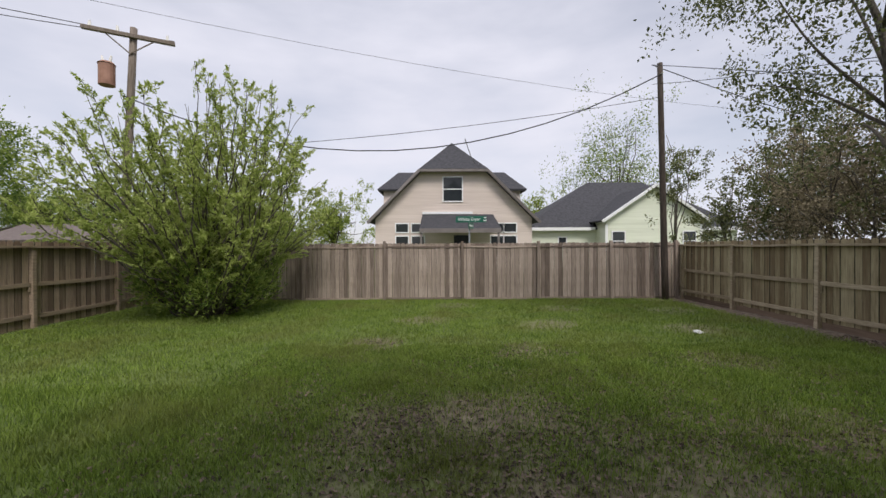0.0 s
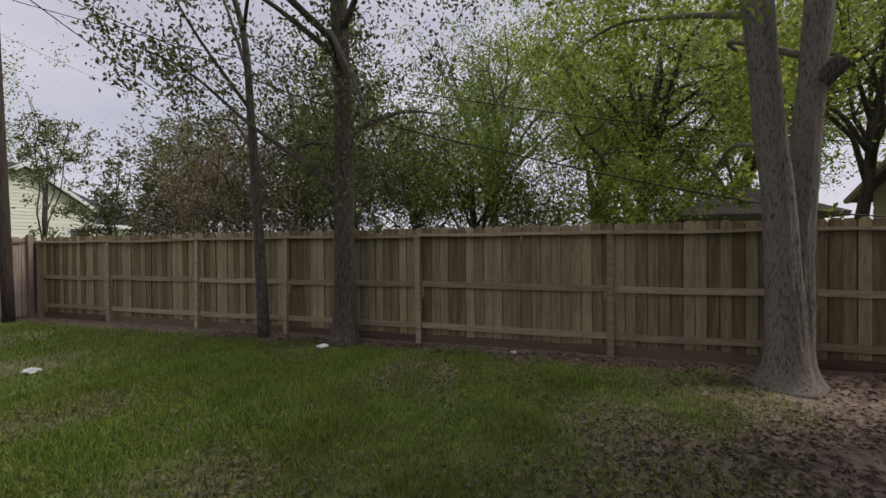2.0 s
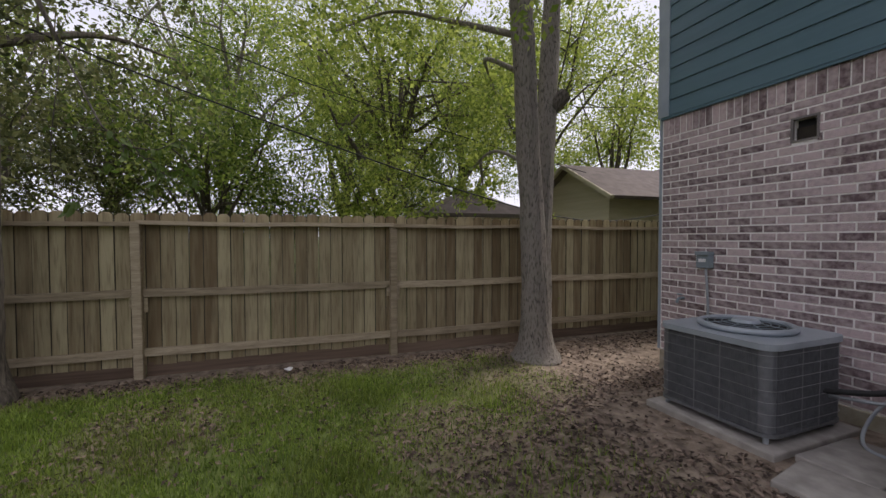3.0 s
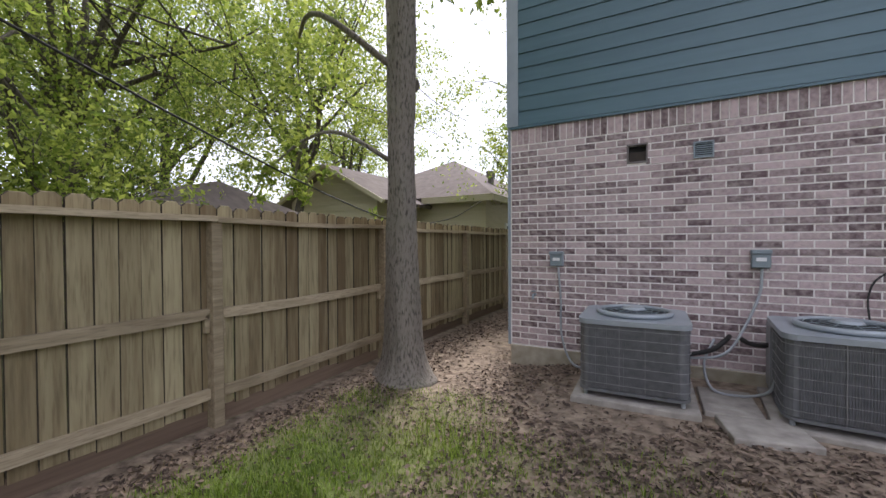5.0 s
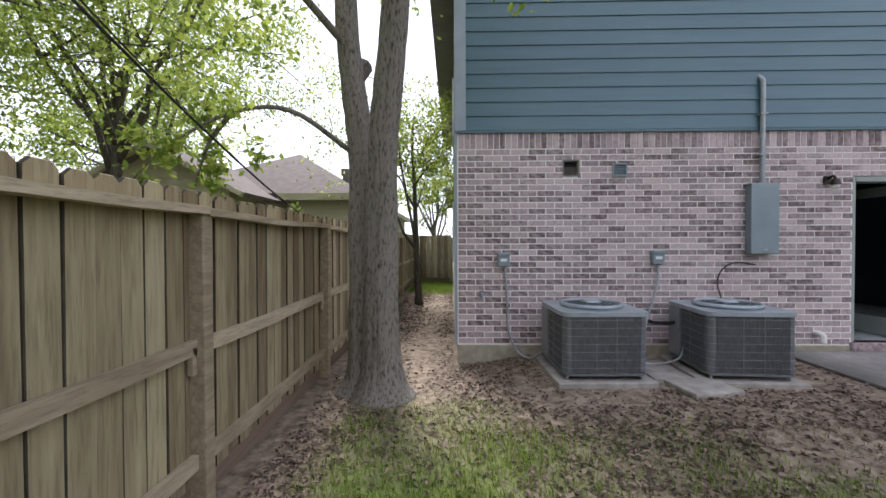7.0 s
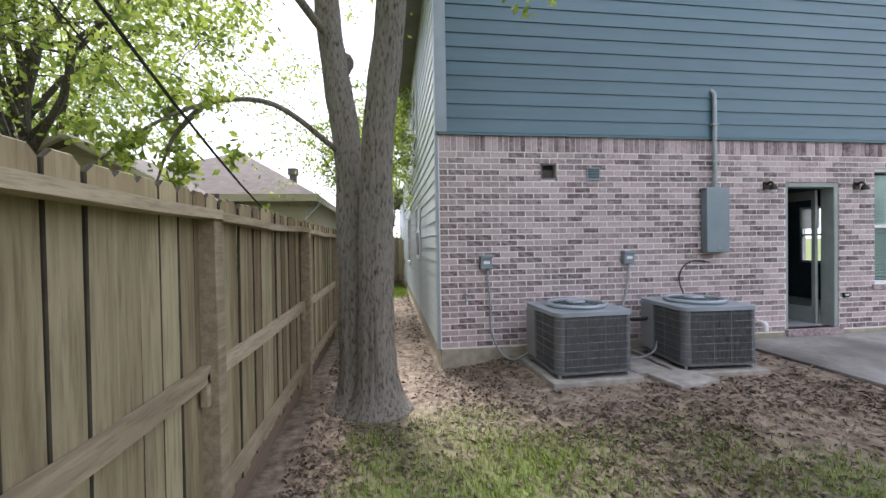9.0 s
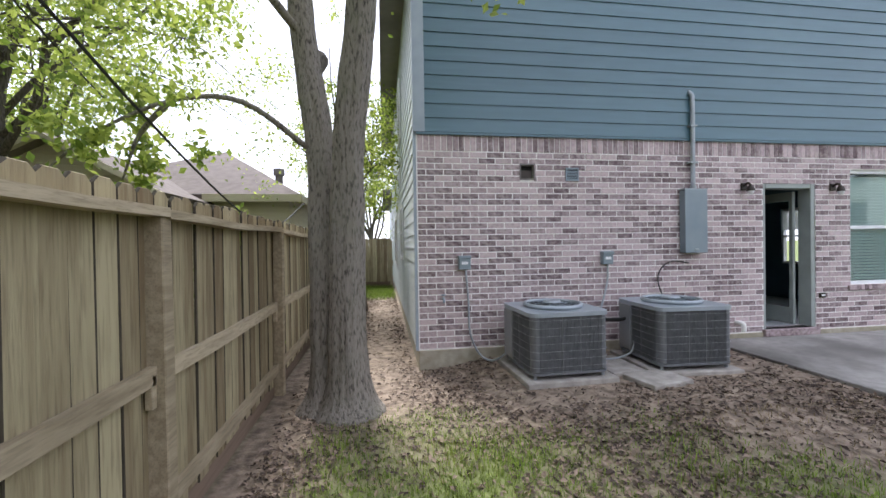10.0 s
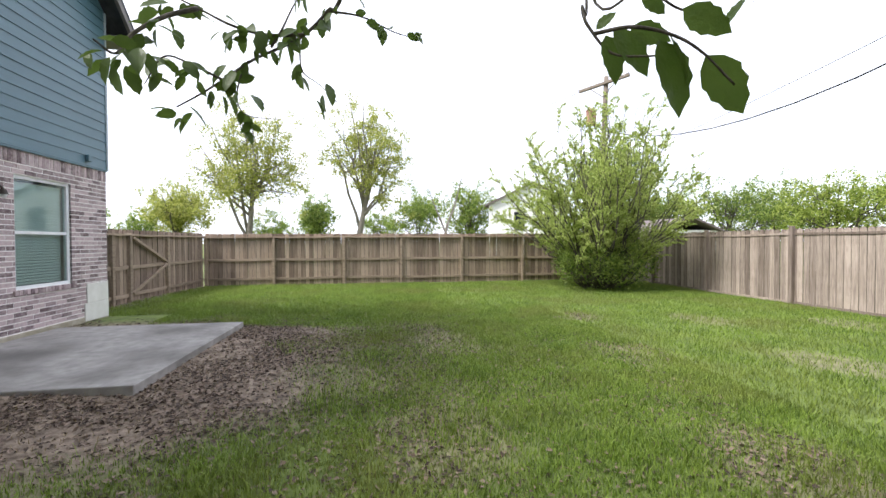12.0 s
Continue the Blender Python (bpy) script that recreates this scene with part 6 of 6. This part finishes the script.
def neighbour_house():
    h = thing("khaki_house", 2.75, -5.7, 0.0, "low khaki house with a weathered mauve shingle roof next door", "house", "houses around")
    part("wall", boxes((0.0, -12.0, -0.1, 5.6, 0.0, 2.86)), KHAKI, h)
    bm = bmesh.new()
    prism(bm, [(2.2, -0.1), (5.4, -0.1), (5.4, 2.78), (3.8, 3.58), (2.2, 2.78)], "y", -4.0, 2.1)
    part("gable_wall", bm, KHAKI, h)
    v, c = cladding(lambda z: 2.2 + max(0, z - 2.78) * 2.0, lambda z: 5.4 - max(0, z - 2.78) * 2.0, 0.3, 3.56, 2.1, out=1)
    tagged(new("cladding", polygons_mesh("cladding", v, np.full(len(c) // 4, 4), c, KHAKI)), kind="stuff").parent = h
    part("gable_roof", shell([(1.75, 2.4, 2.6), (3.8, 2.4, 3.7), (5.85, 2.4, 2.6), (1.75, -4.0, 2.6), (3.8, -4.0, 3.7), (5.85, -4.0, 2.6)], [(0, 1, 4, 3), (1, 2, 5, 4)], 0.1), ROOF_N, h)
    part("main_roof", shell([(-0.35, 0.35, 2.82), (5.95, 0.35, 2.82), (5.95, -12.4, 2.82), (-0.35, -12.4, 2.82), (2.5, -2.9, 4.55), (2.9, -9.0, 4.55)], [(0, 1, 4), (1, 2, 5, 4), (2, 3, 5), (3, 0, 4, 5)], 0.12), ROOF_N, h)
    part("eave_board", boxes((-0.38, -12.4, 2.64, -0.33, 0.38, 2.82)), KHAKI, h)
    part("eave_board", boxes((-0.33, 0.33, 2.64, 1.9, 0.38, 2.82)), KHAKI, h)
    for p, q in (((1.75, 2.42, 2.54), (3.8, 2.42, 3.64)), ((5.85, 2.42, 2.54), (3.8, 2.42, 3.64))):
        bm = bmesh.new()
        tube(bm, [p, q], 0.07, 4)
        part("rake_board", bm, KHAKI, h)
    bm = bmesh.new()
    tube(bm, [(0.75, -2.2, 3.2), (0.75, -2.2, 3.75)], 0.11, 10)
    tube(bm, [(0.75, -2.2, 3.7), (0.75, -2.2, 3.9)], 0.16, 10)
    part("roof_vent", bm, BROWNTRIM, h, "round metal flue on the roof")
    for y in (-2.4, -6.0):
        w = part("window", boxes((-0.04, y, 1.2, 0.0, y + 0.08, 2.1), (-0.04, y + 0.82, 1.2, 0.0, y + 0.9, 2.1), (-0.04, y + 0.08, 1.2, 0.0, y + 0.82, 1.28), (-0.04, y + 0.08, 2.02, 0.0, y + 0.82, 2.1)), WHITE, h, "white framed window")
        part("pane", boxes((-0.02, y + 0.08, 1.28, -0.005, y + 0.82, 2.02)), DARKGLASS, w)
    shed = thing("shed", 7.6, -0.4, 0.0, "low outbuilding with a grey shingle roof next door", "shed", "houses around")
    part("wall", boxes((-1.6, -1.2, -0.1, 1.6, 1.2, 2.2)), KHAKI, shed)
    part("roof", shell([(-1.9, 1.5, 2.15), (1.9, 1.5, 2.15), (1.9, -1.5, 2.15), (-1.9, -1.5, 2.15), (-0.9, 0, 2.85), (0.9, 0, 2.85)], [(0, 1, 5, 4), (1, 2, 5), (2, 3, 4, 5), (3, 0, 4)], 0.1), ROOF_N, shed)
    far_roof = thing("garage", -25.0, 24.0, 0.0, "low far garage with a brown roof beyond the fence corner", "garage", "houses around")
    part("wall", boxes((-3, -2, -0.1, 3, 2, 2.2)), PALE, far_roof)
    part("roof", shell([(-3.4, -2.4, 2.1), (3.4, -2.4, 2.1), (3.4, 2.4, 2.1), (-3.4, 2.4, 2.1), (-3.4, 0, 3.0), (3.4, 0, 3.0)], [(0, 1, 5, 4), (2, 3, 4, 5)], 0.1), ROOF_N, far_roof)


neighbour_house()

# ---- litter on the lawn ----
for x, y, s in ((-1.28, 9.75, 0.11), (0.78, 7.0, 0.10), (1.2, 4.2, 0.05)):
    rng = random.Random(int(x * 100))
    bm = bmesh.new()
    bmesh.ops.create_icosphere(bm, subdivisions=2, radius=s)
    for v in bm.verts:
        v.co = v.co * rng.uniform(0.6, 1.15)
        v.co.z = abs(v.co.z) * 0.5
    ob = part("plastic_scrap", bm, PAPER, None, "crumpled white plastic scrap lying in the grass")
    ob.matrix_basis = pose(x, y, float(ground_z(x, y)) + 0.02, 0, 0, 40)
    tagged(ob, category="litter", group="white scraps")


# ---- grass and leaves ----
def blades(name, x, y, height, width, mat, label, rng, bent=True):
    n = len(x)
    z = ground_z(x, y) - 0.004
    az = rng.uniform(0, 2 * np.pi, n)
    lean = rng.uniform(0.1, 0.9, n) * height
    fx, fy = np.cos(az), np.sin(az)
    a2 = az + rng.uniform(0.6, 2.5, n)
    wx, wy = np.cos(a2) * width / 2, np.sin(a2) * width / 2
    if bent:
        b0 = np.stack([x - wx, y - wy, z], 1)
        b1 = np.stack([x + wx, y + wy, z], 1)
        mx, my, mz = x + fx * lean * 0.3, y + fy * lean * 0.3, z + height * 0.62
        m0 = np.stack([mx - wx * 0.75, my - wy * 0.75, mz], 1)
        m1 = np.stack([mx + wx * 0.75, my + wy * 0.75, mz], 1)
        tip = np.stack([x + fx * lean, y + fy * lean, z + height * rng.uniform(0.8, 1.05, n)], 1)
        v = np.stack([b0, b1, m1, m0, tip], 1).reshape(-1, 3)
        i = np.arange(n)[:, None] * 5
        corner = np.concatenate([i + np.array([[0, 1, 2, 3]]), i + np.array([[3, 2, 4]])], 1).ravel()
        sizes = np.tile([4, 3], n)
    else:
        b0 = np.stack([x - wx, y - wy, z], 1)
        b1 = np.stack([x + wx, y + wy, z], 1)
        tip = np.stack([x + fx * lean, y + fy * lean, z + height], 1)
        v = np.stack([b0, b1, tip], 1).reshape(-1, 3)
        corner, sizes = np.arange(3 * n), np.full(n, 3)
    stuff(name, polygons_mesh(name, v, sizes, corner, mat), label, "grass")


def scatter(rng, n, x0, x1, y0, y1, power=1.0, invert=False):
    x, y = rng.uniform(x0, x1, n), rng.uniform(y0, y1, n)
    t = turf(x, y)
    clump = 0.55 + 0.45 * np.sin(5.3 * x + 2.1 * np.sin(3.1 * y)) * np.sin(4.7 * y + 1.9 * np.sin(2.3 * x))
    p = (1 - t) if invert else t ** power * (0.42 + 0.58 * clump)
    keep = rng.uniform(0, 1, n) < p
    keep &= ~((x > -7.22) & (x < -3.97) & (y < 2.89)) & ((y > 0.02) | (x > 0.05) | (x < -8.47))
    keep &= ~((x > -3.6) & (x < -0.92) & (y < 1.27))
    return x[keep], y[keep]


def lawn():
    rng = np.random.default_rng(77)
    x, y = scatter(rng, 480000, -9.0, 1.42, 1.2, 9.0)
    blades("grass", x, y, rng.uniform(0.025, 0.06, len(x)) * (1 + 0.9 * smooth(0.2, 0.9, np.sin(2.7 * x + 1.1 * y) * np.sin(3.3 * y - 1.4 * x))), rng.uniform(0.004, 0.008, len(x)), GRASS, "green lawn grass, long and uneven", rng)
    x, y = scatter(rng, 330000, -14.7, 1.42, 5.0, 14.9)
    blades("grass", x, y, rng.uniform(0.03, 0.085, len(x)), rng.uniform(0.008, 0.014, len(x)), GRASS, "green lawn grass further out", rng, False)
    x, y = scatter(rng, 110000, -14.7, -8.4, -0.7, 7.0)
    blades("grass", x, y, rng.uniform(0.04, 0.11, len(x)), rng.uniform(0.007, 0.012, len(x)), GRASS, "green lawn grass past the patio", rng, False)
    x, y = scatter(rng, 16000, 0.05, 1.42, -10.7, -5.0)
    blades("grass", x, y, rng.uniform(0.05, 0.14, len(x)), rng.uniform(0.008, 0.014, len(x)), GRASS, "green grass tufts in the side yard", rng, False)
    x, y = rng.uniform(-9.0, 1.3, 11000), 2.0 + 7 * rng.uniform(0, 1, 11000) ** 1.6
    ok = ~((x > -7.22) & (x < -3.97) & (y < 2.89))
    x, y = x[ok], y[ok]
    blades("dry_grass", x, y, rng.uniform(0.02, 0.06, len(x)), rng.uniform(0.003, 0.006, len(x)), STRAW, "dry straw-coloured grass in the lawn", rng)
    x, y = scatter(rng, 90000, -8.2, 1.36, 0.03, 9.5, invert=True)
    x2, y2 = scatter(rng, 16000, 0.06, 1.36, -10.3, 0.05, invert=True)
    x3, y3 = rng.uniform(-9.0, 1.3, 24000), 2.0 + 6.5 * rng.uniform(0, 1, 24000) ** 1.25
    x, y = np.concatenate([x, x2, x3]), np.concatenate([y, y2, y3])
    thin = rng.uniform(0, 1, len(x)) < 0.35 + 0.65 * (np.sin(2.1 * x + 1.0) * np.sin(1.7 * y) > -0.25)
    path = np.exp(-((x - 0.45) / 0.32) ** 2) * (y < 1.6) * (y > -9)
    thin &= rng.uniform(0, 1, len(x)) > 0.85 * path
    x, y = x[thin], y[thin]
    c = np.stack([x, y, ground_z(x, y) + rng.uniform(0.004, 0.02, len(x))], 1)
    d = rng.normal(size=(len(x), 3)) * np.array((1, 1, 0.22))
    n = len(x)
    d /= np.linalg.norm(d, axis=1)[:, None]
    up = np.array((0, 0, 1.0)) + rng.normal(size=(n, 3)) * 0.35
    s = np.cross(d, up)
    s /= np.linalg.norm(s, axis=1)[:, None]
    ln = rng.uniform(0.025, 0.065, n)[:, None]
    mid = c + np.array((0, 0, 1.0)) * ln * 0.12
    v = np.stack([c - d * ln * 0.5, mid - s * ln * 0.24, c + d * ln * 0.5, mid + s * ln * 0.24], 1).reshape(-1, 3)
    stuff("leaf_litter", polygons_mesh("leaf_litter", v, np.full(n, 4), np.arange(4 * n), LITTER), "dry brown fallen leaves on bare earth", "leaves")


lawn()
bricks()
